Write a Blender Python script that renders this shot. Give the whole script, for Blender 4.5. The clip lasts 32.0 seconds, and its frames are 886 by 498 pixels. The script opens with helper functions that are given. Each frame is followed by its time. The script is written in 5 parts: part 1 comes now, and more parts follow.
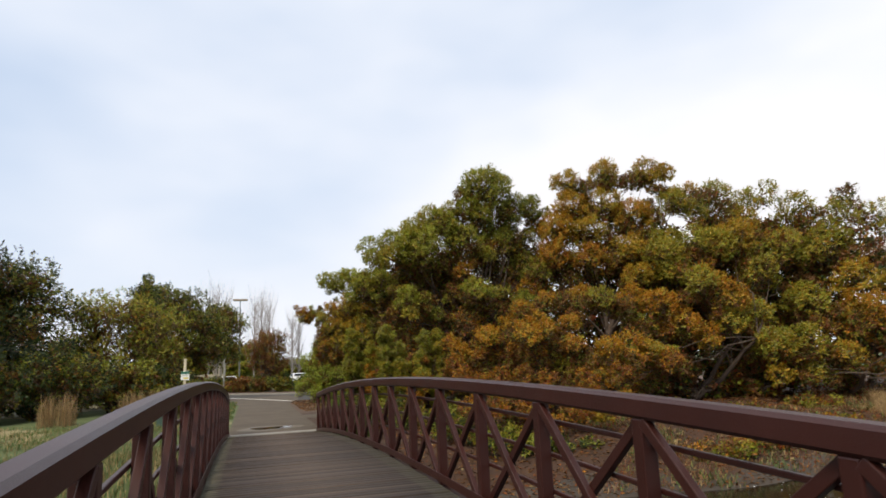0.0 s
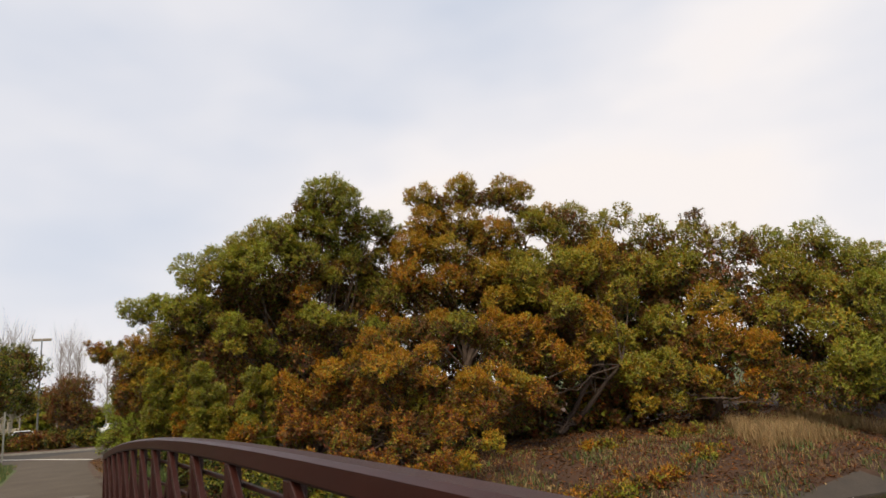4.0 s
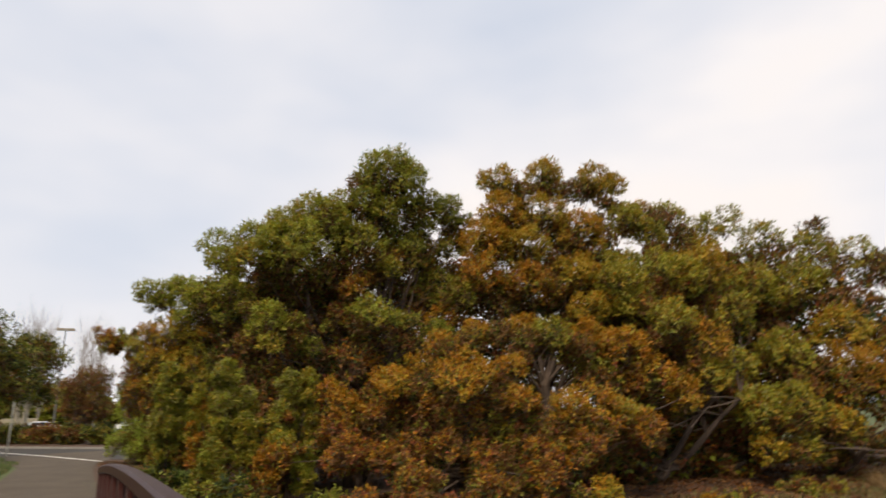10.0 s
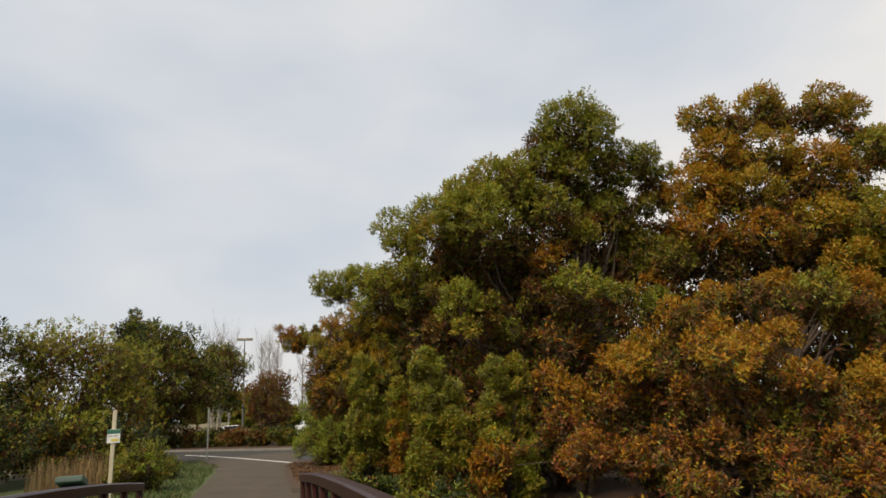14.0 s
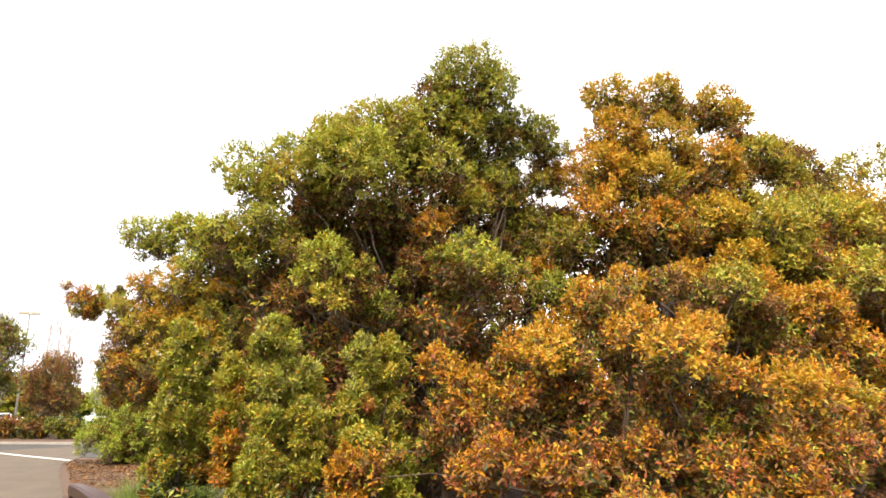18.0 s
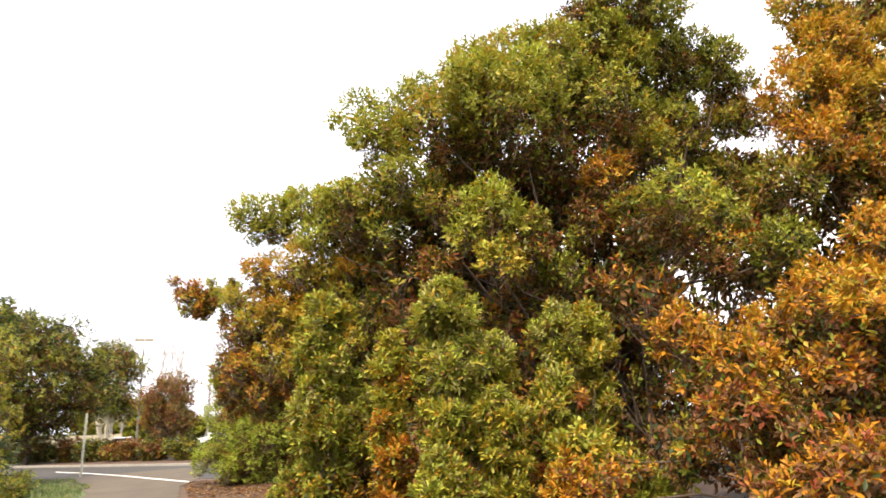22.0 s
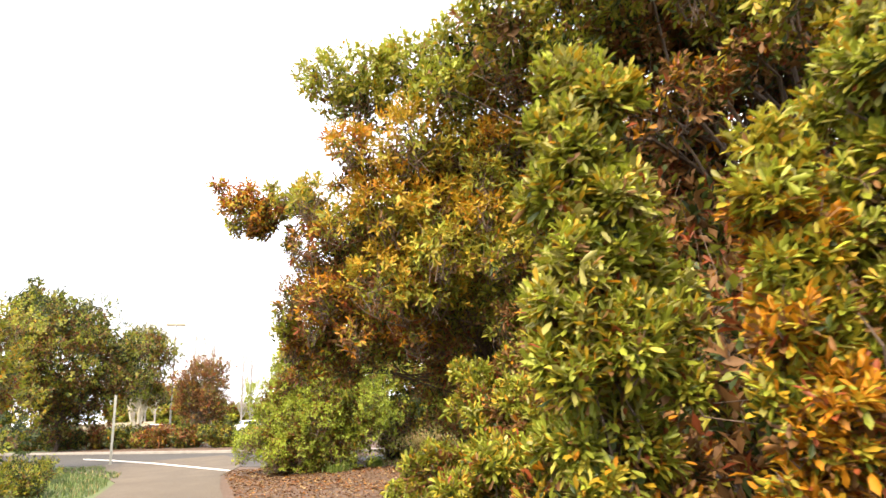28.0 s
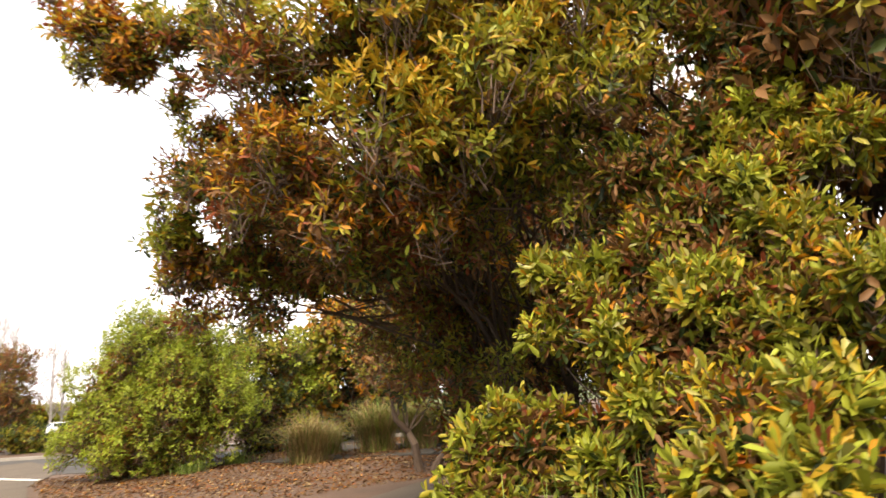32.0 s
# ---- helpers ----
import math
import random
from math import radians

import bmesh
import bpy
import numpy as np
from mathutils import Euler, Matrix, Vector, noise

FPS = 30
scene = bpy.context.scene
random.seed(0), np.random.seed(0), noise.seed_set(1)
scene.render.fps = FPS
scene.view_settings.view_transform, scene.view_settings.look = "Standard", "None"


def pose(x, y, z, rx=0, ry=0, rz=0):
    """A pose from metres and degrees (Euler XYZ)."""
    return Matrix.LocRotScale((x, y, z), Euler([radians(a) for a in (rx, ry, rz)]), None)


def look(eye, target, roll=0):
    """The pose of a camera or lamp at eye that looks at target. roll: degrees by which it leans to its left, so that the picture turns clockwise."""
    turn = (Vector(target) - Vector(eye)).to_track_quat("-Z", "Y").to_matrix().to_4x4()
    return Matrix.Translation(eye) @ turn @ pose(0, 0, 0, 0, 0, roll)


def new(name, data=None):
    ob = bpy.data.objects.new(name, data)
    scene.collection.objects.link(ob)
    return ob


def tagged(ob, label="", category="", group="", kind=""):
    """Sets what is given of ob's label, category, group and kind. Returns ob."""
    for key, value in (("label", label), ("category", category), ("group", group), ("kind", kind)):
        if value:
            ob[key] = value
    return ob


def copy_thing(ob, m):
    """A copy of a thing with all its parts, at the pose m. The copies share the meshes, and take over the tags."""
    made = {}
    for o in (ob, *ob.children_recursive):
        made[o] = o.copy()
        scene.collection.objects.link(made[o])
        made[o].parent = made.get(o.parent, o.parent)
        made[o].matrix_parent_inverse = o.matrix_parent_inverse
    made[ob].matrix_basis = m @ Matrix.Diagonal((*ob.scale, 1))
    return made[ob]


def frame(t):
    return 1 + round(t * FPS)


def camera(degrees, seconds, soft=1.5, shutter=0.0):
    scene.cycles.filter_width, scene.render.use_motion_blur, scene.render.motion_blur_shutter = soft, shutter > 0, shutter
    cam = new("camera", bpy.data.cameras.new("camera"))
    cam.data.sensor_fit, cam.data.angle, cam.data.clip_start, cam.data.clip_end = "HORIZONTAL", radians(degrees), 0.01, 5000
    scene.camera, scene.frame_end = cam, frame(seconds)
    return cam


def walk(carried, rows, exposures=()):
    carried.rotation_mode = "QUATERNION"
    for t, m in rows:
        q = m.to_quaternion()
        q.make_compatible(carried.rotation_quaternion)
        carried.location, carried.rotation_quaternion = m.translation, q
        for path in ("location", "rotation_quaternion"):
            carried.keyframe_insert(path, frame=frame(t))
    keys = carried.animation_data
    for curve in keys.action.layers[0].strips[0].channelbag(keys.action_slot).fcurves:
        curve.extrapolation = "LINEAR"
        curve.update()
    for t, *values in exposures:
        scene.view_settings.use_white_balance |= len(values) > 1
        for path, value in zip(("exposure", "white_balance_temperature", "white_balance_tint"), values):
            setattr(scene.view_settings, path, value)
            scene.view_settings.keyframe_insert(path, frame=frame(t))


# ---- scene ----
cam = camera(70.4, 32.0, 1.6, 0.4)
METRES, EYE, TILT, LEAN, TURN = 22.712, 2.245, 10.195, 2.412, -17.068
ROWS = [
    (0.0, 0.0, 0.0, 0.0, 0.0, 0.0, -0.0),
    (0.5, 0.0005, 0.0133, -0.0037, 1.17, 0.13, 1.71),
    (1.0, 0.0046, 0.032, -0.0057, 0.71, 1.23, 1.0),
    (1.5, 0.0035, 0.0496, -0.0079, -1.72, 1.84, -0.81),
    (2.0, 0.0037, 0.064, -0.0121, -0.27, 2.12, -1.03),
    (2.5, 0.0064, 0.0855, -0.0133, -1.64, 1.54, -0.74),
    (3.0, 0.0046, 0.1081, -0.0146, -6.33, 2.52, -2.07),
    (3.5, 0.009, 0.124, -0.0194, -11.93, 3.75, -1.66),
    (5.5, 0.0289, 0.1942, -0.0278, -15.41, 1.71, 0.83),
    (6.0, 0.029, 0.2085, -0.0296, -17.6, 0.57, -1.36),
    (6.5, 0.0267, 0.2204, -0.0309, -17.79, 0.79, -2.73),
    (7.0, 0.0232, 0.2335, -0.0344, -11.41, -0.21, 0.75),
    (7.5, 0.0169, 0.2493, -0.0336, -8.47, -0.43, 1.08),
    (8.0, 0.0074, 0.2643, -0.0375, -8.67, 3.99, -2.7),
    (8.5, 0.0036, 0.2784, -0.0419, -8.88, 5.64, -3.95),
    (9.0, 0.0003, 0.2937, -0.0441, -9.28, 6.67, -3.37),
    (9.5, -0.0061, 0.3083, -0.0467, -13.41, 6.53, -5.79),
    (10.0, -0.011, 0.3202, -0.0476, -11.55, 4.73, -3.71),
    (10.5, -0.0171, 0.3375, -0.0491, 5.09, 5.23, 4.25),
    (11.0, -0.019, 0.3486, -0.0567, 3.93, 5.35, 1.25),
    (11.5, -0.029, 0.3619, -0.0552, 2.35, 3.47, -0.31),
    (12.0, -0.0369, 0.3759, -0.0597, 17.29, 2.67, 5.56),
    (12.5, -0.041, 0.3966, -0.0671, 15.32, 2.63, 3.91),
    (13.0, -0.0483, 0.4112, -0.0667, 1.33, 3.47, 0.85),
    (13.5, -0.0542, 0.4205, -0.0679, 1.12, 3.49, 0.59),
    (15.5, -0.0688, 0.4823, -0.0808, 3.52, 5.65, 2.23),
    (16.0, -0.0697, 0.4967, -0.0872, -3.66, 4.87, -2.61),
    (16.5, -0.0752, 0.5133, -0.0891, -10.29, 4.79, -4.46),
    (17.0, -0.0767, 0.5285, -0.0905, -7.45, 3.75, -2.08),
    (17.5, -0.0759, 0.5441, -0.097, -7.37, 4.3, -2.46),
    (18.0, -0.0823, 0.5586, -0.0976, -13.83, 4.24, -4.21),
    (18.5, -0.0865, 0.5726, -0.101, -7.07, 3.69, -0.04),
    (19.0, -0.0892, 0.5888, -0.106, -1.86, 3.91, -1.3),
    (19.5, -0.0955, 0.6058, -0.1094, -8.95, 4.65, -1.41),
    (20.0, -0.1011, 0.6208, -0.1121, -5.31, 4.53, 1.64),
    (20.5, -0.104, 0.6382, -0.1188, -2.68, 5.5, -0.55),
    (21.0, -0.1113, 0.6532, -0.1208, -10.57, 5.53, -2.39),
    (21.5, -0.1153, 0.6678, -0.1249, -6.78, 5.0, 2.19),
    (22.0, -0.1173, 0.6826, -0.13, -5.83, 5.1, -1.08),
    (22.5, -0.124, 0.6983, -0.1322, -13.0, 4.34, -2.46),
    (23.0, -0.1301, 0.7119, -0.1352, -7.33, 4.94, -0.27),
    (23.5, -0.1335, 0.7282, -0.1415, -3.32, 5.08, -1.49),
    (24.0, -0.1409, 0.7445, -0.1455, -8.84, 5.59, -3.2),
    (24.5, -0.1444, 0.7587, -0.1491, -9.28, 5.12, -0.49),
    (26.5, -0.1608, 0.81, -0.163, -7.91, 5.25, -0.65),
    (27.0, -0.1702, 0.8258, -0.17, -8.85, 5.61, -3.92),
    (27.5, -0.1756, 0.8416, -0.1737, -8.91, 4.72, -2.51),
    (28.0, -0.1789, 0.8577, -0.1768, -3.51, 4.22, -0.72),
    (28.5, -0.1871, 0.8736, -0.1827, -5.68, 4.03, -2.13),
    (29.0, -0.1949, 0.8897, -0.1861, -4.8, 4.49, -0.72),
    (29.5, -0.199, 0.9079, -0.1912, 0.83, 5.3, -0.31),
    (30.0, -0.2027, 0.9225, -0.1968, -12.75, 5.68, -4.28),
    (30.5, -0.2070, 0.9330, -0.2003, -11.80, 4.55, -1.80),
    (31.0, -0.2115, 0.9490, -0.2045, -1.00, 3.34, 0.10),
    (31.5, -0.2165, 0.9700, -0.2095, -10.50, 3.35, -3.00),
    (32.0, -0.2215, 0.9880, -0.2138, -17.70, 3.80, -1.20),
]
EXPOSURES = [(0, -0.28, 6450, 12), (1, -0.42, 6250, 11), (2, -0.42, 6900, 14), (3, -0.45, 6950, 15), (3.5, -0.5, 6950, 15), (5.5, 0, 6750, 14), (6, 0.1, 6750, 14), (7, 0.7, 6750, 14), (8.5, 0.75, 6750, 14), (9, -0.08, 6800, 16), (10.5, -0.4, 7000, 14), (12, -0.52, 7000, 12), (13.5, -0.6, 6950, 11), (16, -0.4, 7000, 13), (16.5, -0.05, 7000, 14), (17, 0.45, 7000, 15), (17.5, 0.65, 7000, 15), (18, 1.25, 7000, 15), (19, 1.45, 7050, 15), (20, 1.2, 7050, 15), (21, 0.75, 6900, 15), (22, 1.08, 6950, 15), (23, 1.55, 7150, 15), (26.5, 1.53, 7000, 15), (28, 1.57, 7000, 15), (29, 1.36, 7100, 15), (30, 0.6, 7050, 15), (31, 1.46, 7150, 14), (32, 1.08, 7350, 16)]
walk(cam, [(t, pose(-0.902, 0, EYE, TILT, LEAN, TURN) @ pose(METRES * x, METRES * y, METRES * z, 90 + pitch, roll, yaw)) for t, x, y, z, yaw, pitch, roll in ROWS],
     EXPOSURES)

# ---- sky and sun ----
world = bpy.data.worlds.new("sky")
scene.world = world
world.use_nodes = True
wn, wl = world.node_tree.nodes, world.node_tree.links
wn.clear()
w_out, w_bg = wn.new("ShaderNodeOutputWorld"), wn.new("ShaderNodeBackground")
w_sky = wn.new("ShaderNodeTexSky")
w_sky.sky_type, w_sky.sun_disc = "NISHITA", False
SUN_ELEVATION, SUN_AZIMUTH = radians(50), radians(-130)   # azimuth from +y, clockwise
w_sky.sun_elevation, w_sky.sun_rotation = SUN_ELEVATION, SUN_AZIMUTH
w_sky.air_density, w_sky.dust_density = 1.2, 2.5
w_coord, w_map = wn.new("ShaderNodeTexCoord"), wn.new("ShaderNodeMapping")
w_map.inputs["Scale"].default_value = (1.0, 1.0, 2.2)
w_map.inputs["Rotation"].default_value = (0.0, 0.0, 0.6)
w_noise, w_ramp = wn.new("ShaderNodeTexNoise"), wn.new("ShaderNodeValToRGB")
w_noise.inputs["Scale"].default_value, w_noise.inputs["Detail"].default_value, w_noise.inputs["Roughness"].default_value = 1.3, 4.0, 0.45
w_ramp.color_ramp.elements[0].position, w_ramp.color_ramp.elements[1].position = 0.34, 0.60
w_ramp.color_ramp.elements[0].color, w_ramp.color_ramp.elements[1].color = (0.72, 0.72, 0.72, 1), (1, 1, 1, 1)
w_cloud = wn.new("ShaderNodeValToRGB")
w_cloud.color_ramp.elements[0].color, w_cloud.color_ramp.elements[1].color = (10.9, 12.8, 15.4, 1), (14.0, 14.0, 14.0, 1)
w_cloud.color_ramp.elements[0].position, w_cloud.color_ramp.elements[1].position = 0.35, 0.65
w_mix = wn.new("ShaderNodeMixRGB")
wl.new(w_coord.outputs["Generated"], w_map.inputs["Vector"])
wl.new(w_map.outputs["Vector"], w_noise.inputs["Vector"])
wl.new(w_noise.outputs["Fac"], w_ramp.inputs["Fac"])
wl.new(w_noise.outputs["Fac"], w_cloud.inputs["Fac"])
wl.new(w_ramp.outputs["Color"], w_mix.inputs["Fac"])
wl.new(w_sky.outputs["Color"], w_mix.inputs["Color1"])
wl.new(w_cloud.outputs["Color"], w_mix.inputs["Color2"])
wl.new(w_mix.outputs["Color"], w_bg.inputs["Color"])
w_bg.inputs["Strength"].default_value = 0.088
wl.new(w_bg.outputs["Background"], w_out.inputs["Surface"])

sun = new("sun", bpy.data.lights.new("sun", "SUN"))
sun.data.energy, sun.data.angle, sun.data.color = 4.6, radians(26), (1.0, 0.88, 0.68)
sun.matrix_world = look((0, 0, 60), Vector((0, 0, 60)) - Vector((math.sin(SUN_AZIMUTH) * math.cos(SUN_ELEVATION), math.cos(SUN_AZIMUTH) * math.cos(SUN_ELEVATION), math.sin(SUN_ELEVATION))))


# ---- materials ----
def material(name, low, high, scale=8.0, rough=0.7, metal=0.0, bump=0.0, fine=60.0, island=0.0, translucent=0.0, per_object=0.0, stretch=(1, 1, 1), specular=0.5):
    """Two-scale noise between two base colours, with optional variation per mesh island or per object."""
    m = bpy.data.materials.new(name)
    m.use_nodes = True
    n, l = m.node_tree.nodes, m.node_tree.links
    b = n["Principled BSDF"]
    co, mp = n.new("ShaderNodeTexCoord"), n.new("ShaderNodeMapping")
    mp.inputs["Scale"].default_value = stretch
    l.new(co.outputs["Object"], mp.inputs["Vector"])
    n1, n2 = n.new("ShaderNodeTexNoise"), n.new("ShaderNodeTexNoise")
    n1.inputs["Scale"].default_value, n1.inputs["Detail"].default_value = scale, 4
    n2.inputs["Scale"].default_value, n2.inputs["Detail"].default_value = fine, 3
    l.new(mp.outputs["Vector"], n1.inputs["Vector"]), l.new(mp.outputs["Vector"], n2.inputs["Vector"])
    add = n.new("ShaderNodeMath")
    add.operation = "MULTIPLY_ADD"
    add.inputs[1].default_value, add.inputs[2].default_value = 0.45, 0.0
    l.new(n2.outputs["Fac"], add.inputs[0])
    mul = n.new("ShaderNodeMath")
    mul.operation = "MULTIPLY_ADD"
    mul.inputs[1].default_value = 0.75
    l.new(n1.outputs["Fac"], mul.inputs[0]), l.new(add.outputs[0], mul.inputs[2])
    last = mul
    for amount, node, socket in ((island, "ShaderNodeNewGeometry", "Random Per Island"), (per_object, "ShaderNodeObjectInfo", "Random")):
        if amount:
            g, ma = n.new(node), n.new("ShaderNodeMath")
            ma.operation = "MULTIPLY_ADD"
            ma.inputs[1].default_value = amount
            off = n.new("ShaderNodeMath")
            off.operation = "SUBTRACT"
            off.inputs[1].default_value = amount / 2
            l.new(g.outputs[socket], ma.inputs[0]), l.new(last.outputs[0], ma.inputs[2])
            l.new(ma.outputs[0], off.inputs[0])
            last = off
    ramp = n.new("ShaderNodeValToRGB")
    ramp.color_ramp.elements[0].position, ramp.color_ramp.elements[1].position = 0.25, 0.95
    ramp.color_ramp.elements[0].color, ramp.color_ramp.elements[1].color = (*low, 1), (*high, 1)
    l.new(last.outputs[0], ramp.inputs["Fac"])
    l.new(ramp.outputs["Color"], b.inputs["Base Color"])
    b.inputs["Roughness"].default_value, b.inputs["Metallic"].default_value = rough, metal
    b.inputs["Specular IOR Level"].default_value = specular
    if bump:
        bp = n.new("ShaderNodeBump")
        bp.inputs["Strength"].default_value, bp.inputs["Distance"].default_value = bump, 0.02
        l.new(mul.outputs[0], bp.inputs["Height"]), l.new(bp.outputs["Normal"], b.inputs["Normal"])
    if translucent:
        tr, mx = n.new("ShaderNodeBsdfTranslucent"), n.new("ShaderNodeMixShader")
        mx.inputs[0].default_value = translucent
        l.new(ramp.outputs["Color"], tr.inputs["Color"])
        l.new(b.outputs[0], mx.inputs[1]), l.new(tr.outputs[0], mx.inputs[2])
        l.new(mx.outputs[0], n["Material Output"].inputs["Surface"])
    return m


def leaf(name, low, high, rough=0.5):
    low, high = [.80 * (.70 * a + .30 * b) for a, b in zip(low, high)], [.80 * (.10 * a + .90 * b) for a, b in zip(low, high)]
    return material(name, low, high, scale=0.9, fine=14.0, rough=rough, island=0.42, translucent=0.32, specular=0.3)


LEAF_GREEN = leaf("leaf_green", (0.070, 0.090, 0.009), (0.35, 0.385, 0.042))
LEAF_OLIVE = leaf("leaf_olive", (0.13, 0.115, 0.011), (0.51, 0.45, 0.048))
LEAF_YELLOW = leaf("leaf_yellow", (0.25, 0.145, 0.010), (0.64, 0.42, 0.036))
LEAF_ORANGE = leaf("leaf_orange", (0.24, 0.092, 0.007), (0.69, 0.295, 0.018))
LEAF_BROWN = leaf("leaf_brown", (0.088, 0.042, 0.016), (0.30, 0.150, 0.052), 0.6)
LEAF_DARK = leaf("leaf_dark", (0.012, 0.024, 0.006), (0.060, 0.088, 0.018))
LEAF_RED = leaf("leaf_red", (0.12, 0.023, 0.011), (0.38, 0.10, 0.032))
LEAF_LIME = leaf("leaf_lime", (0.155, 0.200, 0.016), (0.52, 0.57, 0.066))
LEAF_CEDAR = leaf("leaf_cedar", (0.012, 0.020, 0.010), (0.050, 0.068, 0.034), 0.7)
LEAF_PALE = material("leaf_pale_olive", (0.125, 0.122, 0.026), (0.37, 0.345, 0.098), scale=0.9, fine=14.0, rough=0.38, island=0.42, translucent=0.30, specular=0.4)
LEAF_FRESH = leaf("leaf_fresh_green", (0.105, 0.150, 0.012), (0.41, 0.50, 0.048))
LEAVES = [LEAF_GREEN, LEAF_OLIVE, LEAF_YELLOW, LEAF_ORANGE, LEAF_BROWN, LEAF_DARK, LEAF_RED, LEAF_LIME, LEAF_CEDAR, LEAF_PALE, LEAF_FRESH]
# U and I put crown-interior shade into the leaf mix; H is dead brown.
MIX = {"G": (.50, .36, .06, .0, .03, .05, 0, 0, 0), "O": (.26, .48, .20, .01, .03, .02, 0, 0, 0), "Y": (.08, .32, .48, .08, .04, 0, 0, 0, 0),
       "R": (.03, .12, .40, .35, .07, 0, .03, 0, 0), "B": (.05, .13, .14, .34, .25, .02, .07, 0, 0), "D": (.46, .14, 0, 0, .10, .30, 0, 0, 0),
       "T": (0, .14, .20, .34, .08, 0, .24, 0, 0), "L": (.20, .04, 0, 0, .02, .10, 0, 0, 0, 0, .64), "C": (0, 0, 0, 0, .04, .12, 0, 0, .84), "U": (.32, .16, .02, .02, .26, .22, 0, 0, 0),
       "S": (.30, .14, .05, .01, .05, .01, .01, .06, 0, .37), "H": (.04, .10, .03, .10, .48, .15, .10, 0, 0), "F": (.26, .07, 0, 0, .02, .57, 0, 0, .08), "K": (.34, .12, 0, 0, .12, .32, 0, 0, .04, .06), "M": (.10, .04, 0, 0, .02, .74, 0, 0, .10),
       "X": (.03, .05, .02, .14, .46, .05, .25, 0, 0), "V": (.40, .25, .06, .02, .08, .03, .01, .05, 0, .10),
       "Q": (.02, .08, .10, .42, .28, .02, .08, 0, 0),
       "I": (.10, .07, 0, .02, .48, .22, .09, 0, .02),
       "W": (.03, .07, 0, .03, .50, .10, .27, 0, 0)}
# New growth is paler; upper shoots favour it, so top light enters the colour.
YOUNG_LIT = {"Q": (0, .05, .42, .52, .01, 0, 0, 0, 0), "X": (.02, .06, .13, .44, .18, 0, .17, 0, 0), "V": (.35, .20, .14, .02, 0, 0, .02, .14, 0, .13), "L": (.10, .02, 0, 0, 0, 0, 0, .10, 0, 0, .78),
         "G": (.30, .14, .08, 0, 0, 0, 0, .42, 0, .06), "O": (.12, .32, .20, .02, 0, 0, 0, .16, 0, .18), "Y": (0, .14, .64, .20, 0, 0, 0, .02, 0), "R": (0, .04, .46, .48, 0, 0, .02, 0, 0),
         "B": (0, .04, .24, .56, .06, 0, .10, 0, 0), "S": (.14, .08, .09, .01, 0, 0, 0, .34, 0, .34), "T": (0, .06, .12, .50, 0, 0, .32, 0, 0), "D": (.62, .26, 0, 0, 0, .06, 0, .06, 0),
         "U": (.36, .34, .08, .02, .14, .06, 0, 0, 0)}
TWIG = material("twig_bark", (0.060, 0.038, 0.028), (0.24, 0.165, 0.12), 6, 0.9, island=0.5)
BARK = material("bark", (0.032, 0.022, 0.016), (0.115, 0.080, 0.058), 9, 0.9, bump=0.5, stretch=(1, 1, 0.25))
PALE_BARK = material("pale_bark", (0.30, 0.25, 0.19), (0.62, 0.55, 0.46), 6, 0.8, bump=0.3, stretch=(1, 1, 0.2))
# Lighter grey than the bark alone: distance haze is put into the colour.
POPLAR_HAZE = material("hazed_poplar_bark", (0.20, 0.175, 0.165), (0.36, 0.325, 0.31), 5, 0.9)
STEEL = material("brown_painted_steel", (0.022, 0.0052, 0.0036), (0.040, 0.0100, 0.0068), 3.0, 0.40, bump=0.16, fine=140, specular=0.36)
PLANK = material("weathered_plank", (0.030, 0.020, 0.015), (0.092, 0.064, 0.047), 4, 0.85, bump=0.6, fine=55, per_object=0.6, stretch=(0.15, 1, 1))
def add_moss(m, moss, start, end):
    """Moss stain over the ends of the boards, broken up by noise."""
    n, l = m.node_tree.nodes, m.node_tree.links
    b = n["Principled BSDF"]
    old = b.inputs["Base Color"].links[0].from_socket
    co, sep, ab = n.new("ShaderNodeTexCoord"), n.new("ShaderNodeSeparateXYZ"), n.new("ShaderNodeMath")
    ab.operation = "ABSOLUTE"
    nz, ad, rg, mx = n.new("ShaderNodeTexNoise"), n.new("ShaderNodeMath"), n.new("ShaderNodeMapRange"), n.new("ShaderNodeMixRGB")
    nz.inputs["Scale"].default_value = 7.0
    ad.operation = "MULTIPLY_ADD"
    ad.inputs[1].default_value = .5
    rg.inputs["From Min"].default_value, rg.inputs["From Max"].default_value = start, end
    rg.inputs["To Max"].default_value = .75
    mx.inputs["Color2"].default_value = (*moss, 1)
    l.new(co.outputs["Object"], sep.inputs[0]), l.new(sep.outputs["X"], ab.inputs[0]), l.new(co.outputs["Object"], nz.inputs["Vector"])
    l.new(nz.outputs["Fac"], ad.inputs[0]), l.new(ab.outputs[0], ad.inputs[2]), l.new(ad.outputs[0], rg.inputs["Value"])
    l.new(rg.outputs[0], mx.inputs["Fac"]), l.new(old, mx.inputs["Color1"]), l.new(mx.outputs[0], b.inputs["Base Color"])


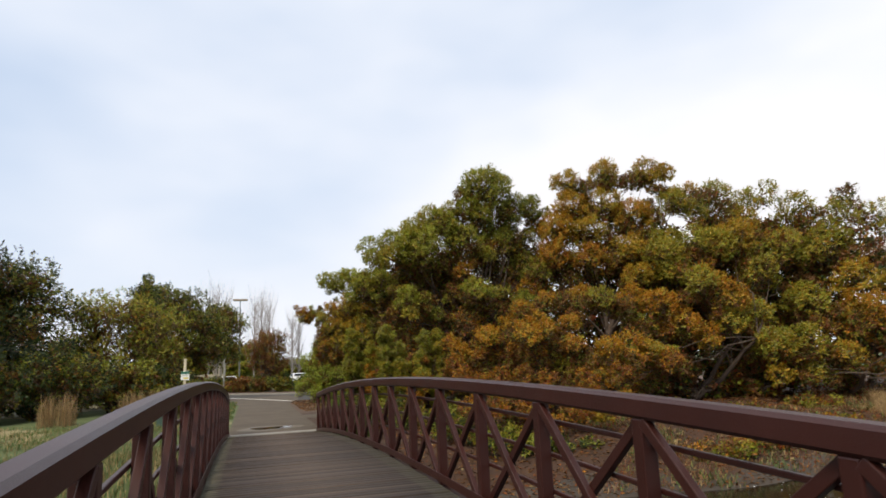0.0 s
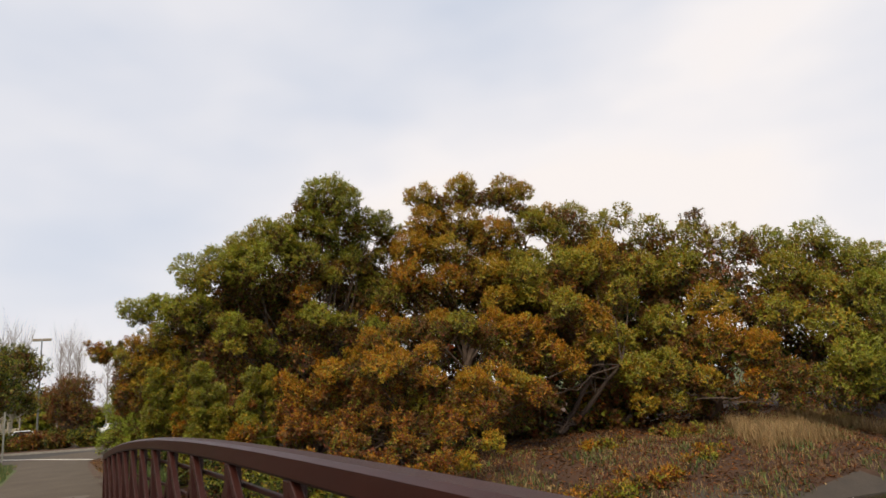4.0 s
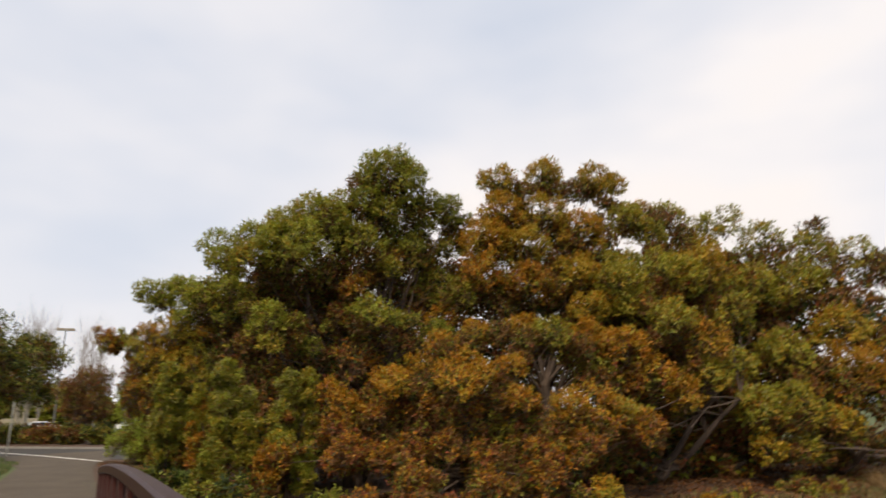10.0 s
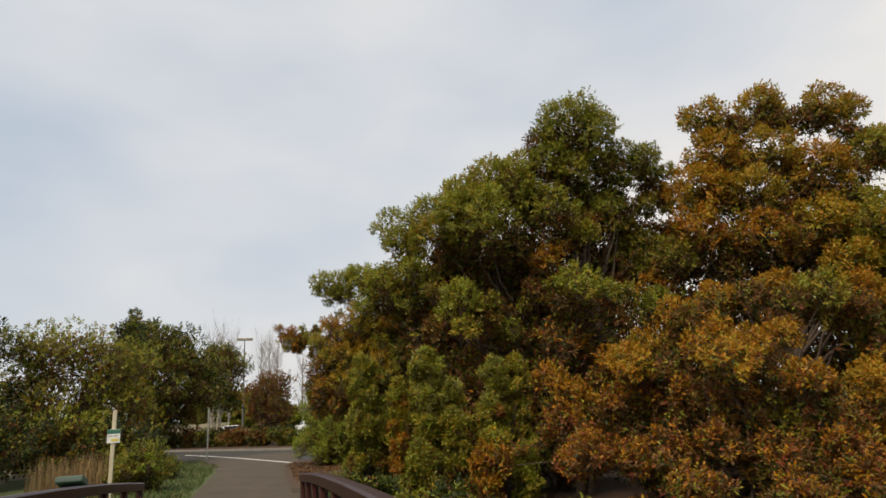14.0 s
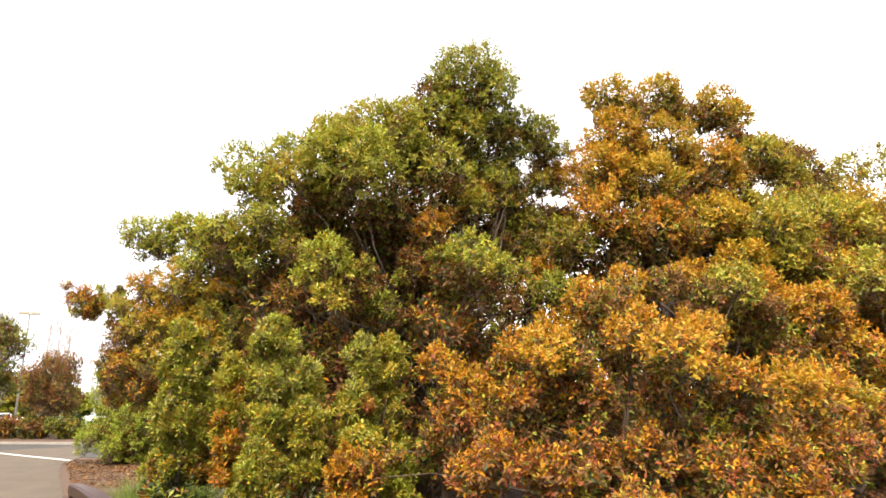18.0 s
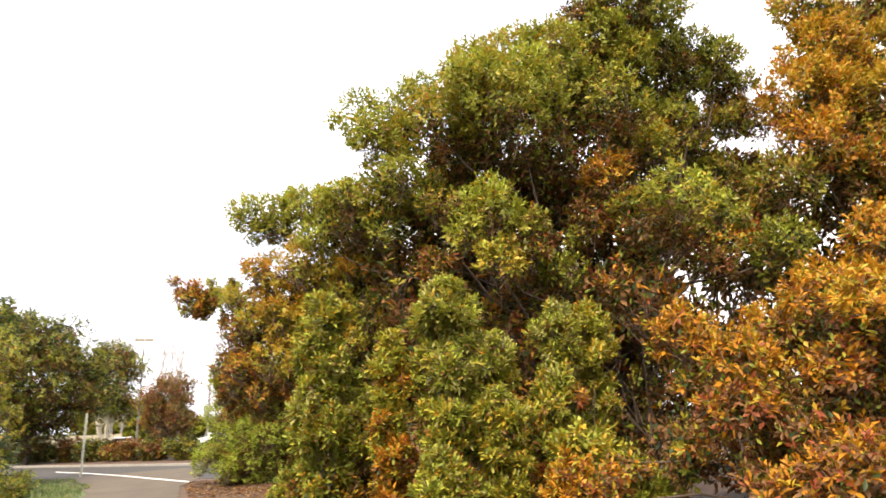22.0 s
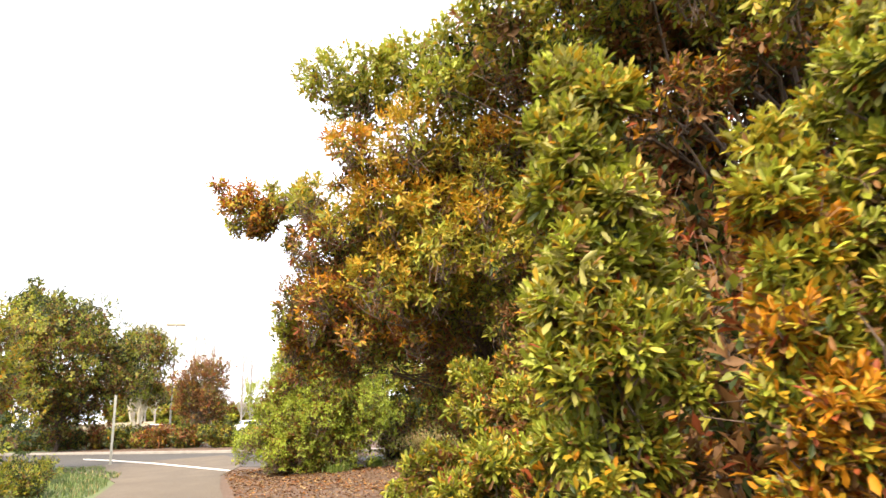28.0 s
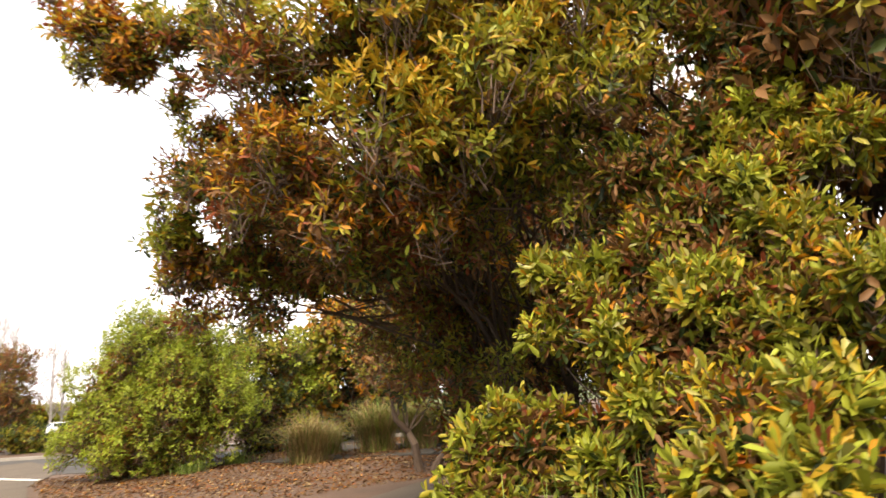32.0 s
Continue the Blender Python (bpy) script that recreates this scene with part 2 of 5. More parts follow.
add_moss(PLANK, (0.13, 0.125, 0.075), 1.42, 1.74)
ASPHALT = material("path_asphalt", (0.052, 0.041, 0.030), (0.112, 0.089, 0.065), 0.7, 0.85, bump=0.35, fine=120, specular=0.25)
ROAD = material("road_asphalt", (0.034, 0.032, 0.029), (0.058, 0.054, 0.050), 0.5, 0.85, bump=0.3, fine=110, specular=0.25)
CONCRETE = material("kerb_concrete", (0.15, 0.14, 0.125), (0.27, 0.255, 0.23), 1.5, 0.85, bump=0.2)
PAINT = material("road_paint", (0.62, 0.61, 0.57), (0.82, 0.81, 0.78), 5, 0.7)
LITTER = material("leaf_litter", (0.018, 0.009, 0.005), (0.066, 0.029, 0.012), 1.2, 0.95, bump=0.8, fine=26)
FALLEN_BROWN = material("fallen_leaf_brown", (0.052, 0.025, 0.010), (0.165, 0.082, 0.030), 0.9, 0.9, island=0.6, specular=0.12)
FALLEN_RED = material("fallen_leaf_red", (0.075, 0.025, 0.009), (0.210, 0.072, 0.022), 0.9, 0.9, island=0.6, specular=0.12)
MULCH = material("bark_mulch", (0.032, 0.019, 0.011), (0.112, 0.064, 0.039), 1.6, 0.95, bump=0.8, fine=34)
TURF = material("turf", (0.025, 0.044, 0.010), (0.105, 0.130, 0.036), 0.6, 0.95, bump=0.6, fine=30)
DRY_TURF = material("dry_turf", (0.10, 0.085, 0.035), (0.30, 0.25, 0.12), 0.5, 0.95, bump=0.6, fine=30)
MUD = material("mud_bank", (0.020, 0.015, 0.010), (0.055, 0.041, 0.028), 1.5, 0.7, bump=0.6, fine=20)
WATER = material("slough_water", (0.012, 0.010, 0.006), (0.022, 0.018, 0.011), 0.8, 0.12, bump=0.12, fine=9, specular=0.3)
SILT = material("pale_silt", (0.075, 0.062, 0.048), (0.15, 0.13, 0.105), 3.0, 0.9, fine=40)
PUDDLE = material("puddle_water", (0.03, 0.028, 0.024), (0.05, 0.046, 0.04), 2, 0.03)
BLADE_GREEN = material("grass_blade", (0.050, 0.095, 0.012), (0.22, 0.30, 0.05), 0.7, 0.6, island=0.7, translucent=0.3)
BLADE_VERGE = material("verge_blade", (0.030, 0.058, 0.012), (0.120, 0.170, 0.040), 0.7, 0.7, island=0.7, translucent=0.2)
BLADE_DRY = material("dry_blade", (0.13, 0.090, 0.034), (0.38, 0.275, 0.12), 0.7, 0.7, island=0.7, translucent=0.2)
BLADE_REED = material("reed_stalk", (0.14, 0.080, 0.032), (0.38, 0.235, 0.105), 0.6, 0.75, island=0.7, translucent=0.15)
WOOD_POST = material("pale_wood_post", (0.42, 0.36, 0.25), (0.68, 0.61, 0.46), 5, 0.8, bump=0.3, stretch=(1, 1, 0.2))
GREY_POST = material("grey_post", (0.20, 0.20, 0.17), (0.38, 0.38, 0.33), 5, 0.7, bump=0.2)
WHITE_SIGN = material("white_sign_face", (0.66, 0.67, 0.66), (0.82, 0.83, 0.82), 3, 0.5)
GREEN_SIGN = material("green_sign_band", (0.02, 0.11, 0.07), (0.04, 0.17, 0.11), 3, 0.5)
YELLOW_SIGN = material("yellow_sign_band", (0.62, 0.50, 0.06), (0.76, 0.62, 0.10), 3, 0.5)
BIN_GREEN = material("bin_green_paint", (0.030, 0.060, 0.048), (0.055, 0.095, 0.075), 3, 0.5, bump=0.05)
CAR_WHITE = material("white_car_paint", (0.72, 0.73, 0.74), (0.82, 0.82, 0.83), 1, 0.25)
CAR_GREY = material("grey_car_paint", (0.16, 0.17, 0.19), (0.22, 0.23, 0.25), 1, 0.25)
GLASS_DARK = material("dark_car_glass", (0.015, 0.018, 0.022), (0.03, 0.034, 0.04), 1, 0.06)
RUBBER = material("tyre_rubber", (0.015, 0.015, 0.015), (0.03, 0.03, 0.03), 9, 0.9)
METAL = material("galvanised_metal", (0.35, 0.36, 0.37), (0.52, 0.53, 0.54), 4, 0.45, 0.7)
DULL_METAL = material("dull_grey_metal", (0.09, 0.09, 0.085), (0.16, 0.155, 0.15), 4, 0.6, 0.2)
LAMP_HEAD = material("lamp_head_beige", (0.24, 0.20, 0.15), (0.36, 0.31, 0.24), 2, 0.6)
SLAB_PALE = material("pale_far_slab", (0.30, 0.26, 0.18), (0.42, 0.37, 0.27), 0.4, 0.9)


# ---- mesh helpers ----
def part(name, bm, mat, parent=None, label=""):
    me = bpy.data.meshes.new(name)
    bm.to_mesh(me)
    bm.free()
    me.materials.append(mat)
    ob = new(name, me)
    if parent:
        ob.parent = parent
    return tagged(ob, label)


def shared(name, me, parent, m=None):
    ob = new(name, me)
    ob.parent = parent
    if m is not None:
        ob.matrix_basis = m
    return ob


def box(bm, m, sx, sy, sz, bevel=0.0):
    vs = bmesh.ops.create_cube(bm, size=1.0, matrix=m @ Matrix.Diagonal((sx, sy, sz, 1)))["verts"]
    if bevel:
        bmesh.ops.bevel(bm, geom=list({e for v in vs for e in v.link_edges}), offset=bevel, segments=2, affect="EDGES", profile=0.5)
    return bm


def bar(bm, a, b, w, h, bevel=0.0):
    """A rectangular tube from a to b, w wide across and h high."""
    a, b = Vector(a), Vector(b)
    d = b - a
    y = d.normalized()
    x = y.cross(Vector((0, 0, 1)))
    x = Vector((1, 0, 0)) if x.length < 1e-4 else x.normalized()
    z = x.cross(y)
    m = Matrix((x, y, z)).transposed().to_4x4()
    m.translation = (a + b) / 2
    return box(bm, m, w, d.length, h, bevel)


def tube(bm, points, radii, sides=6):
    rings = []
    for i, p in enumerate(points):
        p = Vector(p)
        d = (Vector(points[min(i + 1, len(points) - 1)]) - Vector(points[max(i - 1, 0)])).normalized()
        u = d.cross(Vector((0.31, 0.87, 0.12))).normalized()
        v = d.cross(u)
        rings.append([bm.verts.new(p + radii[i] * (math.cos(a) * u + math.sin(a) * v)) for a in (2 * math.pi * k / sides for k in range(sides))])
    for r, s in zip(rings, rings[1:]):
        for k in range(sides):
            bm.faces.new((r[k], r[(k + 1) % sides], s[(k + 1) % sides], s[k]))
    bm.faces.new(rings[0][::-1]), bm.faces.new(rings[-1])
    return bm


def arrays_mesh(name, verts, faces, mats, index=None, smooth=False):
    """A mesh from numpy arrays of triangles or quads."""
    me = bpy.data.meshes.new(name)
    k = faces.shape[1]
    me.vertices.add(len(verts)), me.loops.add(faces.size), me.polygons.add(len(faces))
    me.vertices.foreach_set("co", np.ascontiguousarray(verts, dtype=np.float32).ravel())
    me.loops.foreach_set("vertex_index", np.ascontiguousarray(faces, dtype=np.int32).ravel())
    me.polygons.foreach_set("loop_start", np.arange(0, faces.size, k, dtype=np.int32))
    for m in mats:
        me.materials.append(m)
    if index is not None:
        me.polygons.foreach_set("material_index", np.ascontiguousarray(index, dtype=np.int32))
    if smooth:
        me.polygons.foreach_set("use_smooth", np.ones(len(faces), dtype=bool))
    me.update(calc_edges=True)
    return me


def unit(a):
    return a / np.maximum(np.linalg.norm(a, axis=1, keepdims=True), 1e-9)


# ---- foliage ----
def leaf_arrays(at, along, facing, length, width, hexagon):
    """Folded leaf blades: at the foot points, growing along, with their upper side facing."""
    along = unit(along)
    side = unit(np.cross(along, facing))
    up = np.cross(side, along)
    L, W = length[:, None], width[:, None]
    n = len(at)
    if hexagon:
        v = np.stack([at, at + along * L * .34 + side * W * .72 + up * W * .24, at + along * L * .74 + side * W * .95 + up * W * .16, at + along * L - up * L * .09,
                      at + along * L * .74 - side * W * .95 + up * W * .16, at + along * L * .34 - side * W * .72 + up * W * .24], 1)
        f = np.array([[0, 1, 2, 3], [0, 3, 4, 5]])
        k = 6
    else:
        v = np.stack([at, at + along * L * .58 + side * W + up * W * .3, at + along * L - up * L * .08, at + along * L * .58 - side * W + up * W * .3], 1)
        f = np.array([[0, 1, 2, 2], [0, 2, 3, 3]])[:, :3]
        k = 4
    faces = (f[None] + (np.arange(n) * k)[:, None, None]).reshape(-1, f.shape[1])
    return v.reshape(-1, 3), faces


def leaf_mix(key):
    """Shares of the leaf materials on old wood and on new, lit upper shoots for a colour key."""
    old, lit_growth = (np.pad(np.array(m, float), (0, len(LEAVES) - len(m))) for m in (MIX[key], YOUNG_LIT.get(key, MIX[key])))
    return old / old.sum(), lit_growth / lit_growth.sum()


def crown_mesh(name, clumps, length, count, rng, hexagon=False, knobs=14, inner=.16, rise=.15, shaded=None, whorl=9):
    """About count leaves, in whorls at the ends of shoots that cover the domed knobs of a tree's clumps. clumps: x, y, z, radius, colour key."""
    mids, rads, home = [], [], []
    for i, (x, y, z, r, key) in enumerate(clumps):
        n = max(5, int(knobs * rng.uniform(.8, 1.2)))
        level = 1 - 1.55 * (np.arange(n) + rng.uniform(.2, .8)) / n
        spin = 2.4 * np.arange(n) + rng.uniform(0, 6.28)
        dirs = unit(np.stack([np.cos(spin) * np.sqrt(1 - level ** 2), np.sin(spin) * np.sqrt(1 - level ** 2), level], 1) + rng.normal(size=(n, 3)) * .16)
        rads.append(r * rng.uniform(.34, .50, n))
        mids.append(np.array([x, y, z]) + dirs * (r * rng.uniform(.50, .66, n))[:, None] * np.array([1.05, 1.05, .95]))
        home.append(np.full(n, i))
    mids, rads, home = map(np.concatenate, (mids, rads, home))
    centres, radii = np.array([c[:3] for c in clumps]), np.array([c[3] for c in clumps])
    depth = (np.linalg.norm(mids[:, None] - centres[None], axis=2) / radii[None]).min(axis=1)
    keep = depth > .40
    mids, rads, home = mids[keep], rads[keep], home[keep]
    share = rads ** 2
    if shaded:
        share = share * np.where((mids - centres[home]) @ np.array(shaded) / rads > .5, .4, 1.0)
    share = count * (1 - inner) * share / share.sum() / whorl
    up = np.array([0, 0, 1.0])
    which = np.repeat(np.arange(len(mids)), np.maximum(1, (share * rng.uniform(.8, 1.2, len(share)) + .5).astype(int)))
    n, h, q = len(which), home[which], rads[which]
    away = unit(mids[which] - centres[h])
    o = unit(unit(rng.normal(size=(n, 3))) + .55 * away + .38 * up)
    tip = mids[which] + o * (q * rng.uniform(.74, 1.06, n))[:, None]
    axis = unit(o * .8 + away * .25 + up * (.25 + rise) + rng.normal(size=(n, 3)) * .32)
    u = unit(np.cross(axis, rng.normal(size=(n, 3))))
    w = np.cross(axis, u)
    # Upward shoots get the lighter mix more often: top light put into leaf colour.
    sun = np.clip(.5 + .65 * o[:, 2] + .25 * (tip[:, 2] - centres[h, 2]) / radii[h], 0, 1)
    s = (np.arange(whorl)[None] + .5) / whorl + rng.normal(size=(n, whorl)) * .08
    turn = 2.4 * np.arange(whorl)[None] + rng.uniform(0, 6.28, (n, 1)) + rng.normal(size=(n, whorl)) * .45
    spread = 1.45 - 1.05 * s + rng.normal(size=(n, whorl)) * .30
    radial = u[:, None] * np.cos(turn)[..., None] + w[:, None] * np.sin(turn)[..., None]
    along = axis[:, None] * np.cos(spread)[..., None] + radial * np.sin(spread)[..., None] - up * (.30 * (1 - s))[..., None]
    foot = tip[:, None] + axis[:, None] * ((s - 1) * length * 1.7)[..., None]
    P, D = [foot.reshape(-1, 3)], [along.reshape(-1, 3)]
    N = [(axis[:, None] + up * .5 - radial * .2 + rng.normal(size=(n, whorl, 3)) * .25).reshape(-1, 3)]
    S = [(length * (1.12 - .32 * s) * rng.uniform(.70, 1.2, (n, whorl))).ravel()]
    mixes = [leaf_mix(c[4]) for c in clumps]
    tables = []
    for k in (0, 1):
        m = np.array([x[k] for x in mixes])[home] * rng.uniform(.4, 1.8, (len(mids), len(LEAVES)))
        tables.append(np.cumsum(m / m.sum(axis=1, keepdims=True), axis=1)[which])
    draw = np.where(rng.uniform(size=(n, whorl)) < .55, rng.uniform(size=(n, 1)), rng.uniform(size=(n, whorl)))
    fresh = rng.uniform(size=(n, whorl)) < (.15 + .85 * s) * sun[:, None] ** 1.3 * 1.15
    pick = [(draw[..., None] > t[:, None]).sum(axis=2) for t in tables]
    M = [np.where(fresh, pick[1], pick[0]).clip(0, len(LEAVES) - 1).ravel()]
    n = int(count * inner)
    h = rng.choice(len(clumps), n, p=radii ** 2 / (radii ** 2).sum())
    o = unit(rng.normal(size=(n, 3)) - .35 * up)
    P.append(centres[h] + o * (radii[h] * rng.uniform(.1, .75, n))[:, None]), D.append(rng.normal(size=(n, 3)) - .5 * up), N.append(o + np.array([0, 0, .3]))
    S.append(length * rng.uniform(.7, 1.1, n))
    # Inner leaves: dead brown, plus dark ones with crown shade in their colour.
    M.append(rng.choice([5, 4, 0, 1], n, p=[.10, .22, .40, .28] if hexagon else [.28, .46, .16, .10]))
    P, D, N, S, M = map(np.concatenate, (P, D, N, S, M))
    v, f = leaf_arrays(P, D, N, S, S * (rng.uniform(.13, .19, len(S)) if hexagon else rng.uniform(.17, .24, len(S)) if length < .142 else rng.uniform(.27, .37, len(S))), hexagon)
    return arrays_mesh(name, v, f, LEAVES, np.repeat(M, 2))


def branch_points(a, b, rng, wobble, steps=5, sag=0.0):
    a, b = np.array(a, float), np.array(b, float)
    pts = []
    for i in range(steps + 1):
        k = i / steps
        p = a + (b - a) * k + np.array([0, 0, 1.0]) * sag * math.sin(math.pi * k)
        if 0 < i < steps:
            p = p + rng.normal(size=3) * wobble
        pts.append(tuple(p))
    return pts


def twig_mesh(name, clumps, count, rng, thick=0.005):
    """Fine bent bare twigs that fan out from below each clump to its shoots, three-sided."""
    A, B, K = [], [], []
    for x, y, z, r, _ in clumps:
        c = np.array([x, y, z])
        o = unit(rng.normal(size=(count, 3)) + np.array([0, 0, .15]))
        a = c + rng.normal(size=(count, 3)) * .16 * r - np.array([0, 0, .55 * r])
        b = c + o * (r * rng.uniform(.45, .88, count))[:, None]
        A.append(a), B.append(b), K.append((a + b) / 2 + rng.normal(size=(count, 3)) * .14 * r)
    A, B, K = np.concatenate(A), np.concatenate(B), np.concatenate(K)
    n = len(A)
    t = thick * rng.uniform(.6, 1.8, n)[:, None]
    d = unit(B - A)
    u = unit(np.cross(d, np.array([.3, .8, .5])))
    w = np.cross(d, u)
    ring = [u, -.5 * u + .87 * w, -.5 * u - .87 * w]
    v = np.stack([A + t * q for q in ring] + [K + .75 * t * q for q in ring] + [B + .35 * t * q for q in ring], 1).reshape(-1, 3)
    f = np.array([[0, 1, 4, 3], [1, 2, 5, 4], [2, 0, 3, 5], [3, 4, 7, 6], [4, 5, 8, 7], [5, 3, 6, 8]])
    return arrays_mesh(name, v, (f[None] + (np.arange(n) * 9)[:, None, None]).reshape(-1, 4), [TWIG])


def tree(name, clumps, base, label, category="tree", group="", seed=1, length=.12, leaves=20000, trunk=.14, fork=.45, hexagon=False, knobs=14, twigs=14, bark=None, limbs=99, inner=.18, stems=1, filler=True, rise=.15, join=.40, shaded=None, whorl=9):
    rng = np.random.default_rng(seed)
    root = tagged(new(name), label, category, group)
    root.location = base
    bark = bark or BARK
    b = np.array(base)
    local = [(x - b[0], y - b[1], z - b[2], r, k) for x, y, z, r, k in clumps]
    mid = np.mean([c[:3] for c in local], axis=0)
    for s in range(stems):
        lean = rng.normal(size=3) * (.25 if stems > 1 else 0) * np.array([1, 1, 0])
        top = mid * np.array([.6, .6, fork * 1.1]) + lean * 2.2
        pts = branch_points(lean * .25 - np.array([0, 0, .15]), top, rng, trunk * .5)
        part("trunk", tube(bmesh.new(), pts, [trunk * (1.25 - .75 * i / 5) for i in range(6)], 8), bark, root)
        for c in local[s::stems][:limbs]:
            if c[3] < .21 and rng.uniform() < .75:
                continue
            k = int(rng.integers(3, 6))
            q = np.array(c[:3]) - np.array([0, 0, .25 * c[3]])
            lp = branch_points(pts[k], q, rng, .03 * np.linalg.norm(q - np.array(pts[k])), 5, .04)
            part("limb", tube(bmesh.new(), lp, [trunk * (.25 - .042 * i) for i in range(6)], 5), bark, root)
    full = list(local)
    if filler:
        pts = np.array([c[:3] for c in local])
        seen = set()
        for i, c in enumerate(local):
            gap = np.linalg.norm(pts - pts[i], axis=1)
            for j in np.argsort(gap)[1:4]:
                j = int(j)
                if (min(i, j), max(i, j)) in seen or gap[j] > 2.6 * (c[3] + local[j][3]):
                    continue
                seen.add((min(i, j), max(i, j)))
                k = rng.uniform(.4, .6)
                q = pts[i] * k + pts[j] * (1 - k) + rng.normal(size=3) * .12 * c[3]
                q = q + (np.array(mid) - q) * .10
                # Link clumps take the darker U or H leaves, gap shade put in colour.
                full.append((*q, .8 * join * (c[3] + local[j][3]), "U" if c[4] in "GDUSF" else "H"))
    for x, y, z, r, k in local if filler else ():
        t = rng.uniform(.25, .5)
        # Backing clumps use mix I, interior shade put into the leaf colour.
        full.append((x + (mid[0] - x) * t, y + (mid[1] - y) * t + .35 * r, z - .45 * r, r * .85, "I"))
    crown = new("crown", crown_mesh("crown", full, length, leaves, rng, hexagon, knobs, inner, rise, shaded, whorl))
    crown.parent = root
    if twigs:
        tw = new("twig", twig_mesh("twig", local, twigs, rng))
        tw.parent = root
        tagged(tw, kind="stuff")
    return root


def rounded_clumps(centre, size, count, radius, key, seed):
    """Clumps spread over the upper shell and inside of an ellipsoid."""
    rng = np.random.default_rng(seed)
    out = []
    for i in range(count):
        d = rng.normal(size=3)
        d /= np.linalg.norm(d)
        k = rng.uniform(.55, .95)
        r = radius * rng.uniform(.75, 1.25)
        out.append((centre[0] + d[0] * size[0] * k, centre[1] + d[1] * size[1] * k, centre[2] + d[2] * size[2] * k, r, key[int(rng.integers(len(key)))]))
    return out


# ---- land and water ----
BRIDGE_END, CREST, CURVE = 23.5, 8.1, 0.0031


def deck_height(y):
    return CURVE * ((BRIDGE_END - CREST) ** 2 - (y - CREST) ** 2)


def smooth(a, b, v):
    k = np.clip((v - a) / (b - a), 0, 1)
    return k * k * (3 - 2 * k)


def land(x, y):
    """Height of the ground."""
    x, y = np.asarray(x, float), np.asarray(y, float)
    shore = 10.7 + 1.1 * np.sin(x * .21 + .6) + .5 * np.sin(x * .57)
    rise = smooth(shore - 3.0, shore + 6.5, y)
    back = smooth(-2.0, 6.0, -y - 4)
    z = -2.3 + 2.3 * np.maximum(rise, back)
    right = smooth(2.2, 5.0, x)
    z = z + .45 * right * smooth(15, 20, y) * (1 - smooth(25, 30, y))
    z = z + .06 * np.sin(x * 1.3) * np.sin(y * 1.1) * smooth(2.5, 5, np.abs(x)) * (1 - smooth(40, 60, np.abs(y)))
    return z


def axis_steps(lo, hi, step, far):
    mid = np.arange(lo, hi + step / 2, step)
    grow = np.geomspace(step * 2, far, 22)
    return np.concatenate([lo - grow[::-1], mid, hi + grow])


gx, gy = axis_steps(-28, 44, .5, 1800.0), axis_steps(-14, 76, .5, 1800.0)
GX, GY = np.meshgrid(gx, gy, indexing="ij")
GZ = land(GX, GY)
nx, ny = len(gx), len(gy)
gi = (np.arange(nx - 1)[:, None] * ny + np.arange(ny - 1)[None]).ravel()
gfaces = np.stack([gi, gi + ny, gi + ny + 1, gi + 1], 1)
fx, fy = ((GX[:-1, :-1] + GX[1:, 1:]) / 2).ravel(), ((GY[:-1, :-1] + GY[1:, 1:]) / 2).ravel()
wob = .5 * np.sin(fx * 1.7 + fy) + .5 * np.sin(fy * 2.3 - fx * .8)
gmat = np.where(fx > 1.6 + .1 * wob, 0, 2)
gmat = np.where((fx > 1.6) & (fy > 33.5 + .3 * wob) & (fx < 30), 1, gmat)
gmat = np.where((fx < 0) & (np.sin(fx * .35) + np.sin(fy * .27) + wob * .6 > .9), 3, gmat)
gmat = np.where((land(fx, fy) < -.75 + .1 * wob), 4, gmat)
gmat = np.where(fy > 62 - .9 * fx, 1, gmat)
gmat = np.where((fy > 76) | (np.abs(fx) > 46), 2, gmat)
ground = new("ground", arrays_mesh("ground", np.stack([GX.ravel(), GY.ravel(), GZ.ravel()], 1), gfaces, [LITTER, MULCH, TURF, DRY_TURF, MUD], gmat, True))
tagged(ground, "uneven ground with turf, bark mulch and reddish leaf litter", "ground", kind="structure")

bm = bmesh.new()
vs = [bm.verts.new(p) for p in ((-70, -9, -1.0), (80, -9, -1.0), (80, 20, -1.0), (-70, 20, -1.0))]
bm.faces.new(vs)
water = part("water", bm, WATER)
tagged(water, "still murky slough water with floating specks", "water", kind="structure")


def strip(name, centre, widths, z, mat, label, category, thick=.05):
    """A paved strip along centre points, with a real edge."""
    bm = bmesh.new()
    top, low = [], []
    for i, (p, w) in enumerate(zip(centre, widths)):
        p = Vector((*p, 0))
        d = (Vector((*centre[min(i + 1, len(centre) - 1)], 0)) - Vector((*centre[max(i - 1, 0)], 0))).normalized()
        s = Vector((d.y, -d.x, 0))
        for rows, h in ((top, z), (low, z - thick)):
            rows.append([bm.verts.new(p + s * w / 2 * k + Vector((0, 0, h))) for k in (-1, 1)])
    for a, b, c, d in zip(top, top[1:], low, low[1:]):
        bm.faces.new((a[0], a[1], b[1], b[0]))
        bm.faces.new((a[0], b[0], d[0], c[0])), bm.faces.new((b[1], a[1], c[1], d[1]))
    bmesh.ops.recalc_face_normals(bm, faces=bm.faces)
    return tagged(part(name, bm, mat), label, category, kind="structure")


